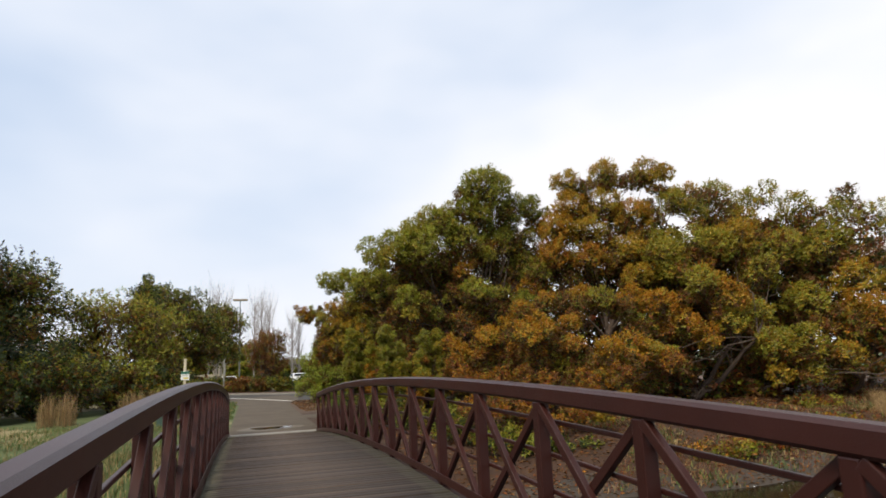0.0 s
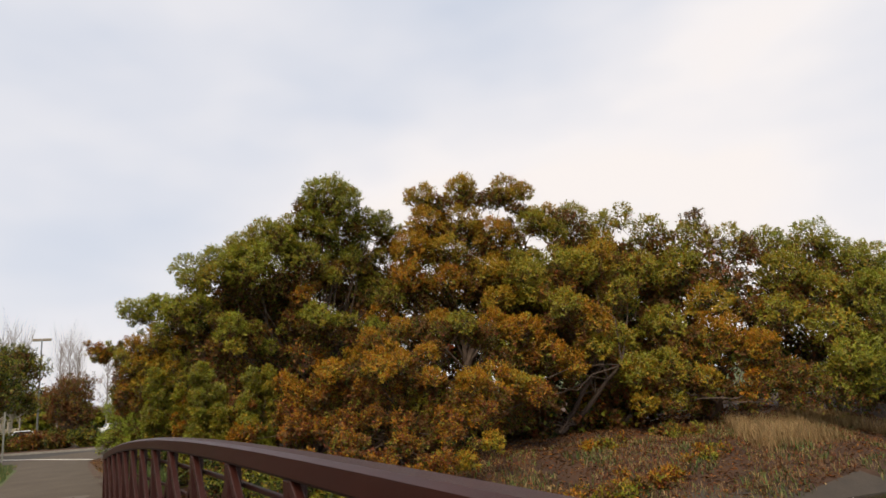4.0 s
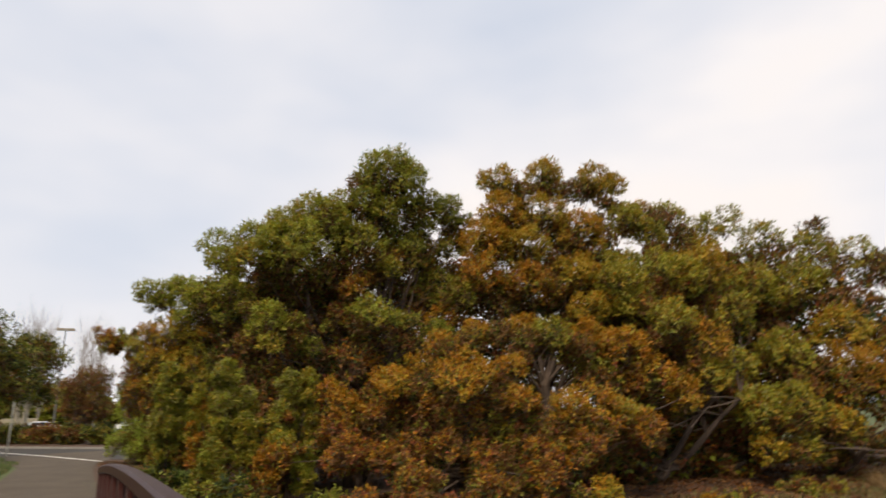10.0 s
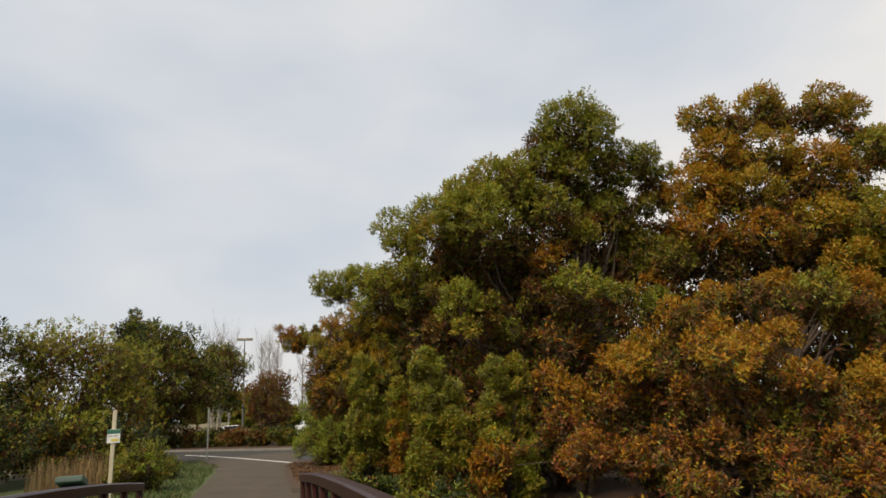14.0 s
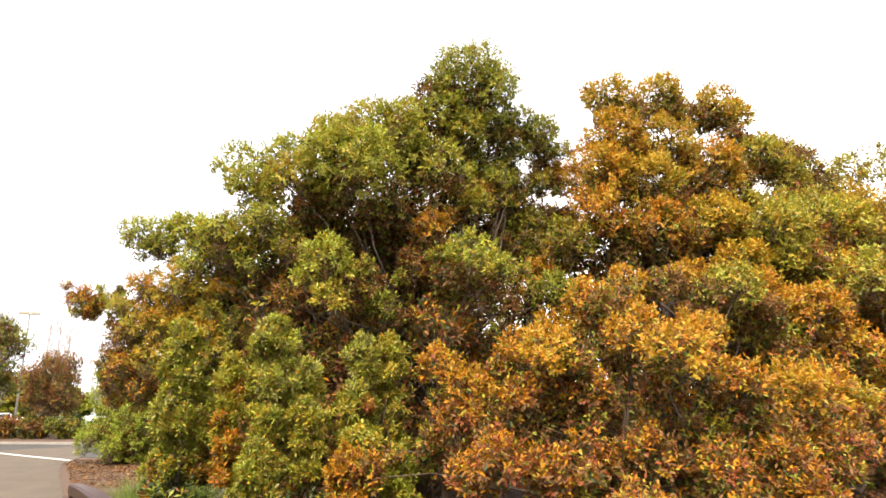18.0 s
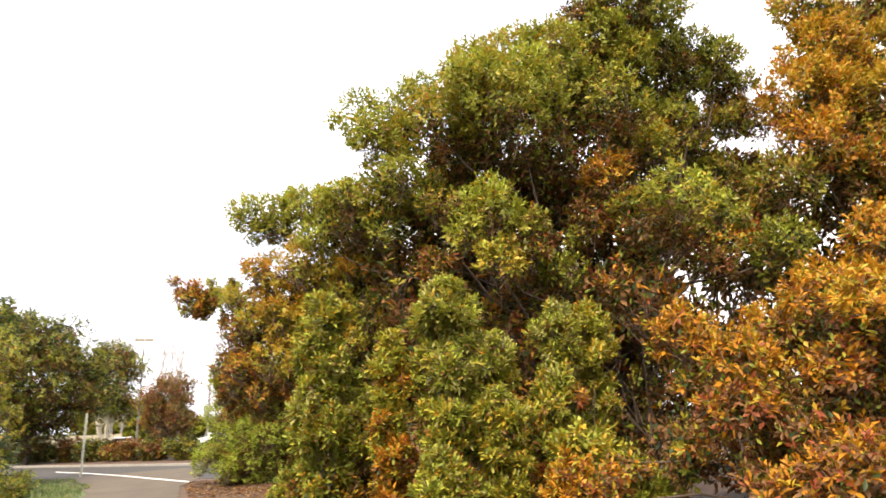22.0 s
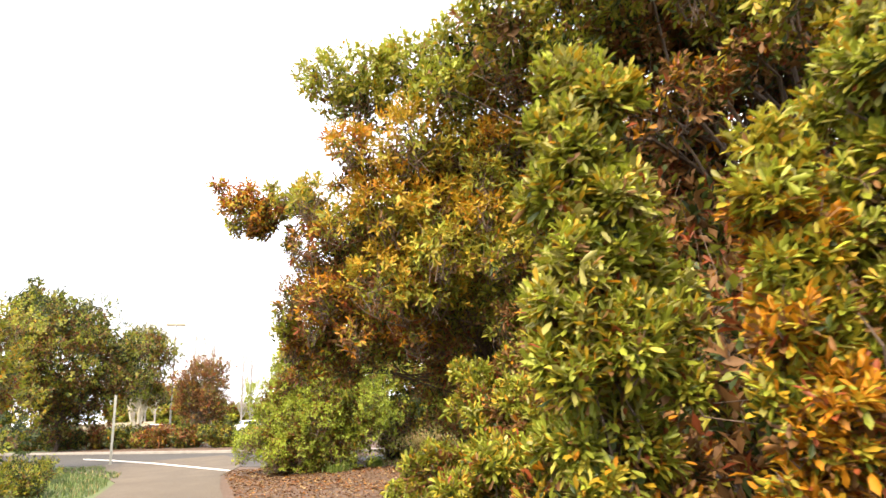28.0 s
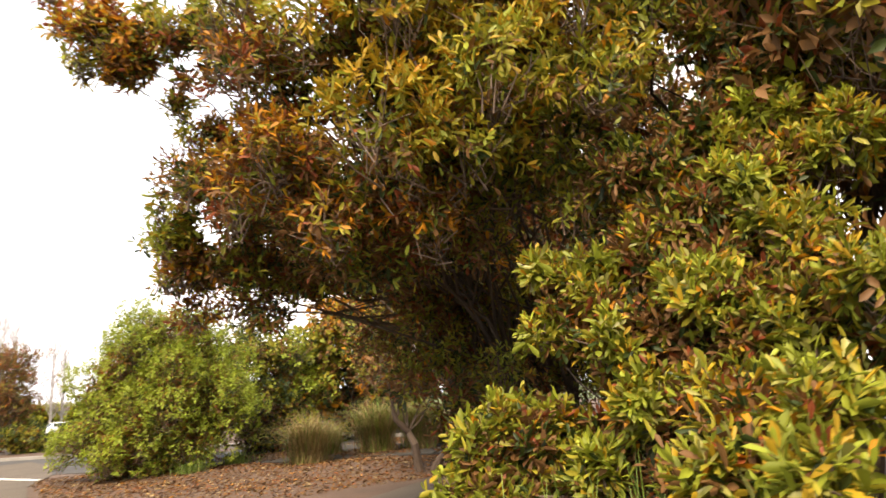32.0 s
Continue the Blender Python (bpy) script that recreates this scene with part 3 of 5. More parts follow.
path = strip("pavement", [(.12, 23.5), (.12, 28), (.13, 34), (.15, 40), (.25, 44), (.3, 47), (-.2, 51), (-1.6, 55)], [3.3, 3.2, 3.15, 3.1, 3.2, 4.6, 6.5, 8.5], .02, ASPHALT, "worn grey-brown asphalt footpath leading off the bridge", "path")
side_path = strip("pavement", [(1.6, 30.6), (4, 31.4), (7, 32.6), (10, 34.2), (14, 35.2), (26, 36)], [2.6, 2.1, 2.0, 2.0, 2.0, 2.0], .016, ASPHALT, "narrow brown-grey side path under the trees", "path")
ROAD_DIR = Vector((-.69, .72))
mid_road = Vector((-2.9, 58.8))
road = strip("road", [tuple(mid_road + ROAD_DIR * k) for k in (-90, -40, -20, -8, 0, 10, 30, 60, 110)], [7.6] * 9, .012, ROAD, "pale grey asphalt road crossing beyond the path", "road")
stripe = strip("road_marking", [(2.2, 45.7), (1.9, 46.5), (.6, 49.7), (-.85, 53.3), (-2.9, 57.6), (-4.6, 60.6)], [.15] * 6, .030, PAINT, "worn white painted line along the road", "road marking", .008)
kerb = strip("kerb", [tuple(mid_road + Vector((.72, .69)) * 3.95 + ROAD_DIR * k) for k in (-60, -20, 0, 20, 60)], [.3] * 5, .14, CONCRETE, "pale concrete kerb along the far side of the road", "kerb", .2)

# ---- footbridge ----
bridge = tagged(new("footbridge"), "arched footbridge with brown painted steel truss rails and plank deck", "bridge")
RAIL_X, PANEL = 1.525, 1.5
plank_mesh = arrays_mesh("plank", *(lambda b: (np.array([v.co for v in b.verts]), np.array([[v.index for v in f.verts] for f in b.faces])))((lambda b: (b.verts.index_update(), b.verts.ensure_lookup_table(), b)[2])(box(bmesh.new(), Matrix(), 2.86, .138, .05))), [PLANK])
y = -7.4
rng = np.random.default_rng(5)
while y < BRIDGE_END - .05:
    slope = -2 * CURVE * (y - CREST)
    shared("plank", plank_mesh, bridge, Matrix.LocRotScale((rng.normal() * .004, y, deck_height(y) - .027 + rng.normal() * .0035), Euler((math.atan(slope), 0, rng.normal() * .002)), None))
    y += .1495


def rail(side, end, lift):
    x = side * RAIL_X
    RAIL_TOP = 1.31 + lift
    root = tagged(new("truss_rail"), "brown painted steel truss bridge rail with crossed diagonals", "railing", "truss rails of the footbridge")
    ys = [end - PANEL * k for k in range(int((end + 7) / PANEL) + 1)]

    def chord(name, w, h, z, dx, lo=-7.3):
        bm = bmesh.new()
        rings = []
        n = 64
        for i in range(n + 1):
            yy = lo + (end + .06 - lo) * i / n
            zz = deck_height(yy) + z
            b = min(w, h) * .16
            prof = [(-w / 2 + b, -h / 2), (w / 2 - b, -h / 2), (w / 2, -h / 2 + b), (w / 2, h / 2 - b), (w / 2 - b, h / 2), (-w / 2 + b, h / 2), (-w / 2, h / 2 - b), (-w / 2, -h / 2 + b)]
            rings.append([bm.verts.new((x + dx + px, yy, zz + pz)) for px, pz in prof])
        for r, s in zip(rings, rings[1:]):
            for k in range(8):
                bm.faces.new((r[k], s[k], s[(k + 1) % 8], r[(k + 1) % 8]))
        bm.faces.new(rings[0]), bm.faces.new(rings[-1][::-1])
        return part(name, bm, STEEL, root)

    chord("top_chord", .14, .145, RAIL_TOP - .0725, 0)
    chord("bottom_chord", .12, .16, -.13, 0)
    chord("toe_plate", .012, .10, .07, -side * .068)
    for z in (.42, .72, 1.0):
        chord("safety_bar", .035, .035, z, side * .075)
    for yy in ys:
        zd = deck_height(yy)
        part("post", box(bmesh.new(), Matrix.Translation((x, yy, zd + (RAIL_TOP - .145 - .1) / 2)), .11, .105, RAIL_TOP - .145 + .1, .01), STEEL, root)
    for a, b in zip(ys, ys[1:]):
        za, zb = deck_height(a), deck_height(b)
        part("diagonal", bar(bmesh.new(), (x - side * .029, a - .05, za + RAIL_TOP - .16), (x - side * .029, b + .06, zb + .02), .056, .072, .006), STEEL, root)
        part("diagonal", bar(bmesh.new(), (x + side * .029, b + .05, zb + RAIL_TOP - .16), (x + side * .029, a - .06, za + .02), .056, .072, .006), STEEL, root)
    return root


rail_r = rail(1, 23.1, 0.0)
rail_l = rail(-1, 24.0, 0.075)

bm = bmesh.new()
box(bm, Matrix.Translation((0, BRIDGE_END + .12, -.55)), 3.6, .5, 1.2, .02)
tagged(part("abutment", bm, CONCRETE), "concrete bridge abutment at the path", "abutment", kind="structure")

# ---- trees on the bank ----
TREE_A_TOP = [(8.4, 23.5, 9.2, 1.08, "G"), (7.7, 23.6, 8.45, 0.6, "G"), (9.05, 23.6, 8.5, 0.55, "G"), (10.15, 23.3, 8.4, 0.46, "D"), (9.6, 23.9, 7.7, 0.42, "U"), (10.9, 23.9, 7.9, 0.4, "B"), (8.5, 24, 7.6, 0.6, "D"), (6.2, 24, 8, 0.64, "O"), (5.4, 24, 7.6, 0.56, "O"), (6.9, 23.8, 8.3, 0.46, "O"), (3.9, 25, 6.9, 0.59, "G"), (4.6, 24.6, 7.1, 0.62, "G"), (8.9, 24, 6.8, 0.82, "U"), (10.2, 24, 6, 0.84, "U"), (10.5, 23.9, 6, 0.7, "U"), (10.1, 23.8, 5.1, 0.7, "B"), (7, 24.1, 7.6, 0.55, "G"), (7.7, 24.1, 7.3, 0.55, "D"), (11.2, 24.2, 5.6, 0.6, "U"), (12, 24.4, 6, 0.6, "H")]
TREE_A_MIDDLE = [(5.44, 23.2, 6.53, 1.08, "G"), (7.3, 23.4, 7.04, 0.91, "G"), (4.5, 23.6, 6.35, 0.68, "O"), (3.82, 24.4, 6.44, 0.47, "G"), (4.09, 24, 5.62, 0.43, "G"), (3.59, 24.8, 5.42, 0.51, "G"), (4.04, 24.6, 4.98, 0.36, "D"), (3.11, 25.2, 4.93, 0.28, "G"), (8.34, 23.3, 6.4, 0.46, "O"), (5.08, 23.4, 7.13, 0.59, "O"), (6.43, 23.4, 7.63, 0.72, "G"), (8.21, 23.6, 8.09, 0.63, "G"), (2.6, 27.1, 5.75, 0.62, "G"), (3.3, 26.8, 5.9, 0.56, "G"), (3.7, 25.9, 5.75, 0.52, "G"), (4.1, 24.9, 6.0, 0.5, "O"), (3.3, 25.9, 5.2, 0.45, "D"), (9.2, 23.7, 7.2, 0.5, "D"), (10.4, 23.6, 7.3, 0.42, "U")]
TREE_B = [(11.6, 22.5, 9.35, 0.64, "Y"), (13.4, 22.4, 9.75, 0.74, "Y"), (15.3, 22.2, 9.75, 0.74, "Y"), (16.2, 22.2, 9.85, 0.56, "Y"), (11.7, 22.5, 8.3, 0.84, "R"), (13.2, 22.2, 8.4, 0.86, "Y"), (11, 22.4, 7.3, 0.8, "R"), (12.2, 22, 7.1, 0.88, "Y"), (14.1, 21.8, 7.8, 0.93, "R"), (16.1, 21.6, 8.4, 0.72, "O"), (16.9, 21.4, 8, 0.64, "O"), (10.7, 22.2, 6.1, 0.77, "B"), (12.1, 21.8, 5.9, 0.85, "B"), (13.8, 21.6, 6.3, 0.89, "Y"), (15.1, 21, 6.4, 0.82, "O"), (17, 20.5, 6.3, 0.92, "O"), (10.1, 22.4, 5.6, 0.63, "U"), (14.9, 20.5, 5.3, 0.78, "O"), (13.5, 20.8, 5.2, 0.63, "Y")]
TREE_C_UPPER = [(19.1, 22.5, 9, 0.88, "O"), (17.5, 22.5, 8.8, 0.94, "Y"), (19.9, 22, 8.5, 0.75, "O"), (19.3, 21.2, 7.6, 0.75, "Y"), (21.6, 21.4, 7.4, 0.85, "O"), (17.8, 20.3, 6.6, 0.99, "Y"), (16.1, 20.5, 6.5, 0.89, "O"), (20.2, 20.3, 6.2, 1.09, "O"), (14.5, 20.5, 6, 0.85, "O"), (18.5, 20, 5.2, 1.02, "O"), (14.9, 19, 4.7, 0.7, "O"), (16, 19.8, 4.6, 0.95, "R")]
TREE_C_LOWER = [(16.2, 19, 4.1, 0.75, "R"), (13.3, 19.5, 3.8, 0.86, "Q"), (12.6, 20, 3.6, 0.82, "O"), (17.7, 20.5, 3.6, 1.01, "B"), (17.4, 19.1, 3.5, 0.7, "O"), (15.9, 19, 3.2, 0.7, "O"), (14, 19.2, 3.1, 0.83, "Q"), (14.8, 18.8, 2.7, 0.6, "R"), (11.2, 18.5, 2.3, 0.73, "Q"), (17.6, 18.8, 2.3, 0.6, "Q"), (12.5, 18.5, 2.1, 0.63, "O"), (10, 18.2, 1.6, 0.64, "R")]
TREE_D_UPPER = [(20.3, 21.1, 8.7, 0.82, "O"), (21.2, 20.3, 8, 0.81, "O"), (22.5, 19.5, 7.4, 1.01, "O"), (24.1, 18.9, 7.4, 0.96, "O"), (27.5, 17.1, 7.2, 1.05, "G"), (25.8, 18.1, 7.1, 0.97, "G"), (31.6, 17, 6.4, 1.1, "O"), (28, 16.2, 6.2, 1.02, "G"), (21.6, 19.5, 6.2, 1.09, "O"), (24.9, 17.1, 5.7, 1.19, "O"), (28.6, 15, 5.2, 1.1, "D"), (33.2, 17, 5.2, 1.3, "G"), (30, 16, 5, 1.2, "G")]
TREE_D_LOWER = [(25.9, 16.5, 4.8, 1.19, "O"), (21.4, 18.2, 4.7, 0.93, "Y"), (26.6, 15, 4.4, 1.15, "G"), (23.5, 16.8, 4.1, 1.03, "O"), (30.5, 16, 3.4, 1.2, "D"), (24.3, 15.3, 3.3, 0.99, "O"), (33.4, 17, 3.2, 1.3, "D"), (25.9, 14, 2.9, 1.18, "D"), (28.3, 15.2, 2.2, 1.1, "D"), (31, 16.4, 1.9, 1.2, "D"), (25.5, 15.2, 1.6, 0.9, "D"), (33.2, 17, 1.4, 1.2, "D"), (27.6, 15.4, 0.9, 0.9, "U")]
TREE_E = [(17.3, 18.4, 2.4, 0.75, "O"), (18.5, 18.2, 2.35, 0.8, "O"), (19.9, 17.9, 1.9, 0.75, "Y"), (17.2, 18.3, 1.3, 0.5, "Y"), (18.7, 18.3, 1.35, 0.6, "O"), (20.6, 18.7, 1.1, 0.7, "Y"), (21.8, 16.8, 2.9, 0.78, "R"), (22.3, 16, 1.7, 0.8, "B"), (21.7, 17, 1.4, 0.87, "B"), (23.2, 14.2, 2.2, 0.91, "G"), (22.9, 14.8, 1.3, 0.73, "G"), (23.5, 13.3, 1.5, 1.06, "D"), (20.1, 19.4, 3.9, 1.03, "O"), (21.2, 17.9, 3.4, 1, "R")]
TREE_F_TOP = [(5.75, 20.6, 2.85, 0.38, "Q"), (5.9, 20.1, 2.5, 0.4, "Q"), (6.6, 19.2, 3, 0.42, "R"), (6.75, 19.8, 3.05, 0.42, "Q"), (7.35, 20.9, 2.95, 0.42, "R"), (7.9, 20.4, 3.4, 0.48, "R"), (7.75, 18.8, 3.2, 0.45, "Q"), (7.4, 17.8, 2.9, 0.45, "R"), (8.15, 18.3, 3.05, 0.45, "R"), (8.4, 19.4, 3.4, 0.48, "R"), (8.2, 20, 3.85, 0.46, "Q"), (9.3, 20.3, 4.2, 0.5, "R"), (10.5, 20, 4.4, 0.5, "R"), (10.9, 19.3, 4.2, 0.55, "O"), (9.4, 19, 3.3, 0.45, "Q"), (12.5, 19.8, 4.2, 0.6, "Q"), (13.5, 19.5, 4, 0.6, "Q"), (9.1, 18.2, 2.6, 0.45, "Q"), (10.1, 17.9, 2.4, 0.5, "R")]
TREE_F_MIDDLE = [(5.7, 20, 2.1, 0.4, "X"), (6.5, 19.6, 2.4, 0.4, "X"), (7.2, 19.2, 2.5, 0.42, "X"), (8.2, 20.2, 2.4, 0.42, "X"), (8, 18.6, 2.4, 0.4, "X"), (8.9, 18.7, 1.95, 0.4, "O"), (5.5, 18.9, 1.7, 0.42, "X"), (6.1, 18.8, 1.5, 0.42, "X"), (6.75, 18.8, 1.65, 0.42, "X"), (7.4, 18.3, 1.7, 0.42, "X"), (7.9, 17.8, 1.55, 0.42, "X"), (6.65, 20.9, 1.6, 0.42, "X"), (4.8, 21.1, 1.8, 0.34, "O"), (4.65, 20.7, 1.5, 0.34, "X"), (9.3, 17.8, 1.6, 0.45, "X"), (10.3, 17.6, 1.7, 0.45, "X"), (11.9, 18.3, 2.3, 0.5, "Y"), (12.5, 18, 1.9, 0.5, "X")]
TREE_F_LOW = [(5.48, 19.3, 1.5, 0.3825, "X"), (6.3, 17.6, 1.3, 0.357, "X"), (9, 17.3, 1.2, 0.357, "X"), (7.6, 17.2, 1.1, 0.357, "X"), (5, 17, 0.95, 0.357, "X"), (9.8, 16.6, 0.9, 0.357, "Y"), (5.9, 16.9, 0.8, 0.357, "X"), (6.7, 16.7, 0.75, 0.3825, "X"), (8.2, 16.5, 0.6, 0.3825, "X"), (8.9, 16.5, 0.55, 0.34, "Y"), (7.4, 16.5, 0.4, 0.357, "X")]
TREE_G_UPPER = [(3.11, 27, 6.18, 0.32, "G"), (2.27, 27.3, 5.98, 0.38, "G"), (2.75, 27, 5.62, 0.37, "G"), (3.13, 26.2, 4.89, 0.49, "Y"), (1.8, 28.4, 4.86, 0.13, "G"), (1.5, 28.45, 4.8, 0.2, "T"), (2.4, 26.5, 4.74, 0.33, "T"), (1.66, 28.4, 4.62, 0.15, "B"), (1.95, 28.2, 4.62, 0.2, "O"), (3.5, 26, 4.61, 0.4, "O"), (1.24, 28.5, 4.58, 0.17, "T"), (1.36, 28.5, 4.36, 0.16, "O")]
TREE_G_FRONT = [(2.38, 26.2, 4.59, 0.33, "R"), (3.01, 26, 4.6, 0.49, "Y"), (2.77, 26.2, 3.87, 0.48, "Y"), (2.37, 26.7, 3.88, 0.36, "O"), (3.19, 25.8, 3.38, 0.4, "O"), (2.35, 27, 3.19, 0.37, "X"), (2.94, 26.4, 3.01, 0.38, "X"), (2.11, 27.5, 4.35, 0.26, "O"), (1.52, 28.4, 4.52, 0.33, "T")]
TREE_G_SKIRT = [(2.09, 28.8, 3.01, 0.2, "G"), (2.1, 28.8, 2.68, 0.18, "O"), (2.37, 29, 2.43, 0.24, "X"), (2.88, 29.2, 2.54, 0.32, "X"), (3.3, 29, 2.76, 0.32, "X"), (3.84, 29, 2.9, 0.34, "I"), (2.77, 29.2, 2.94, 0.26, "X"), (4.77, 30, 2.38, 0.37, "I"), (2.35, 28.6, 3.37, 0.26, "X"), (2.67, 28.4, 3.45, 0.29, "X")]
TREE_G_LOWER = [(1.62, 28.5, 4.3, 0.14, "O"), (2.13, 27, 4.28, 0.34, "O"), (2.79, 26.3, 4.1, 0.49, "R"), (3.24, 26, 3.81, 0.48, "Y"), (2.11, 27, 3.72, 0.3, "X"), (2.71, 26.3, 3.17, 0.47, "Y"), (2.29, 27, 3.12, 0.37, "X"), (3.2, 26.2, 3.07, 0.45, "O"), (2.15, 27.2, 2.87, 0.27, "X"), (2.6, 26.8, 2.71, 0.33, "X"), (3.12, 26.5, 2.68, 0.32, "X")]
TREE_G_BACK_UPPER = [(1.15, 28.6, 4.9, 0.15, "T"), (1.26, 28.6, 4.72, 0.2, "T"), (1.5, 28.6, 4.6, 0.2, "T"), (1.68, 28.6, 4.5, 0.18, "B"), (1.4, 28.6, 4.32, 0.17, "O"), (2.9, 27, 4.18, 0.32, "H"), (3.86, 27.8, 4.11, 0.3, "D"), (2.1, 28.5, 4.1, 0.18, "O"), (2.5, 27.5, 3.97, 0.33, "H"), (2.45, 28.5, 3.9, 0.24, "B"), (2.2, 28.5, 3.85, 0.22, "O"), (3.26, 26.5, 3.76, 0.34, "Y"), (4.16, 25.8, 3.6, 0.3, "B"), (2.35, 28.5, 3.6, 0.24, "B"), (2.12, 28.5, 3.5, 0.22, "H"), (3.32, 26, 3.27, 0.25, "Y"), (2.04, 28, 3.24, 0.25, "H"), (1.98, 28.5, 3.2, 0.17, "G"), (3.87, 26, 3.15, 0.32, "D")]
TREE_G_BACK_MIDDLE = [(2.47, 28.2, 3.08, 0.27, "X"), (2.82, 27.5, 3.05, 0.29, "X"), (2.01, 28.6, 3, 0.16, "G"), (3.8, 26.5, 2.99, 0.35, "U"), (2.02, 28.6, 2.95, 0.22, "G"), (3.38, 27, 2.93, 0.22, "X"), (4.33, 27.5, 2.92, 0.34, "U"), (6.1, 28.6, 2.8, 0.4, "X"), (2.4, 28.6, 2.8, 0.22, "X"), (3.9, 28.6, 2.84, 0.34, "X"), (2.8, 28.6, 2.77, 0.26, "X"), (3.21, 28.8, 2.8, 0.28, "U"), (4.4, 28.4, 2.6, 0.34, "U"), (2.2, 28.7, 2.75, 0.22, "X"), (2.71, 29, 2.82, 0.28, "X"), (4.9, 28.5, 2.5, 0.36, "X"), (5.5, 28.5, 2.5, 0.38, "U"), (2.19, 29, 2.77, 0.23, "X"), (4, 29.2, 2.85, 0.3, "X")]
# U and D clumps here put the shade of the hollow into leaf colour.
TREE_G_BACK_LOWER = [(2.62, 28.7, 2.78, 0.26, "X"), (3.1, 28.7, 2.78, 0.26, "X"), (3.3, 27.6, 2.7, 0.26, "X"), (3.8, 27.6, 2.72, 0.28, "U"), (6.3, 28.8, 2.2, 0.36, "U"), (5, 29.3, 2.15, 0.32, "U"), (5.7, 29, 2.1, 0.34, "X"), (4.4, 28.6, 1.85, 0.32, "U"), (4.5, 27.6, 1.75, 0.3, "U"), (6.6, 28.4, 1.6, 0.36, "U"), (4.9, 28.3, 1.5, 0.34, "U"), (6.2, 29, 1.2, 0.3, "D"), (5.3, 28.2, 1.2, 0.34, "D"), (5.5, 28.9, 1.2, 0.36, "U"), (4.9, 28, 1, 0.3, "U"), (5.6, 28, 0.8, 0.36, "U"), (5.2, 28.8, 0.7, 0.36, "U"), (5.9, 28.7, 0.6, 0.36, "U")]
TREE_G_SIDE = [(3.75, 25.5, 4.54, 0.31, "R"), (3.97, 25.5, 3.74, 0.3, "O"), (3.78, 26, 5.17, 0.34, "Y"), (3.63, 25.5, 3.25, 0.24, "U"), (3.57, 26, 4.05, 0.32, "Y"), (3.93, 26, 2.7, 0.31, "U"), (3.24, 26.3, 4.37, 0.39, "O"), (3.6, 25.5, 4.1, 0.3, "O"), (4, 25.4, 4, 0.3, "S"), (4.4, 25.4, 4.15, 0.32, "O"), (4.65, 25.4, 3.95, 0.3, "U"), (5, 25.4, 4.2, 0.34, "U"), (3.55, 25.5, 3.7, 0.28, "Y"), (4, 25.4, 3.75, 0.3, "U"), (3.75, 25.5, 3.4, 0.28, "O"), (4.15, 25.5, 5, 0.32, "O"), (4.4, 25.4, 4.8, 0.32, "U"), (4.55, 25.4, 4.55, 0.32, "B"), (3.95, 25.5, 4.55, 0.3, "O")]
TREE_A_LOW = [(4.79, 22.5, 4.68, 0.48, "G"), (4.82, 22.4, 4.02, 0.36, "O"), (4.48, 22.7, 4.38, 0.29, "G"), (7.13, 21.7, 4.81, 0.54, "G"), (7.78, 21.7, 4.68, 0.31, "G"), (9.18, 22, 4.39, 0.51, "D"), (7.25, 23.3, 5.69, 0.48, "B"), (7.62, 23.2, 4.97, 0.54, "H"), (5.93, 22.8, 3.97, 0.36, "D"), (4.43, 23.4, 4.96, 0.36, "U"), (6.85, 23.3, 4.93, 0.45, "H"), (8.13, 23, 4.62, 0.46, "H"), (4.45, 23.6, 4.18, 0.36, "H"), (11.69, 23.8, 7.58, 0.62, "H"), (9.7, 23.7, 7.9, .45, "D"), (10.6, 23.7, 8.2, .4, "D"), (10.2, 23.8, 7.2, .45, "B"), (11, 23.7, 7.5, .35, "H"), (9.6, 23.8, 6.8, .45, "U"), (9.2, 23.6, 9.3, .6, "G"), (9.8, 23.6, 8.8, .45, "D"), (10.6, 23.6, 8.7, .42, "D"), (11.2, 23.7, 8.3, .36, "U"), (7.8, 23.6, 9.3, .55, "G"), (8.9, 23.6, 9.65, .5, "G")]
SHRUB_D_TOP = [(4.94, 25, 3.68, 0.21, "G"), (4.94, 24.8, 3.34, 0.23, "G"), (4.38, 25, 3.02, 0.25, "G"), (4.95, 24.6, 3.46, 0.19, "V"), (4.43, 24.7, 2.72, 0.26, "V"), (4.1, 25.2, 2.85, 0.22, "G"), (3.93, 25, 2.51, 0.22, "G"), (3.97, 25.6, 2.84, 0.2, "D"), (3.76, 25.3, 2.33, 0.23, "V"), (3.35, 25.8, 2.24, 0.13, "V"), (3.46, 25.6, 2.13, 0.2, "V"), (3.98, 24.8, 2.23, 0.26, "V")]
SHRUB_D_LOW_UPPER = [(3.53, 25, 1.93, 0.25, "V"), (3.65, 24.4, 1.93, 0.21, "V"), (3.3, 25.8, 1.91, 0.14, "V"), (3.34, 25.4, 1.81, 0.21, "V"), (3.61, 24.7, 1.8, 0.25, "V"), (2.96, 24.3, 1.53, 0.18, "V"), (3.19, 26, 1.52, 0.12, "G"), (3.28, 24.8, 1.51, 0.23, "V"), (3.33, 25.2, 1.5, 0.22, "V"), (3.05, 25.9, 1.5, 0.13, "G"), (3.31, 25.8, 1.48, 0.14, "G")]
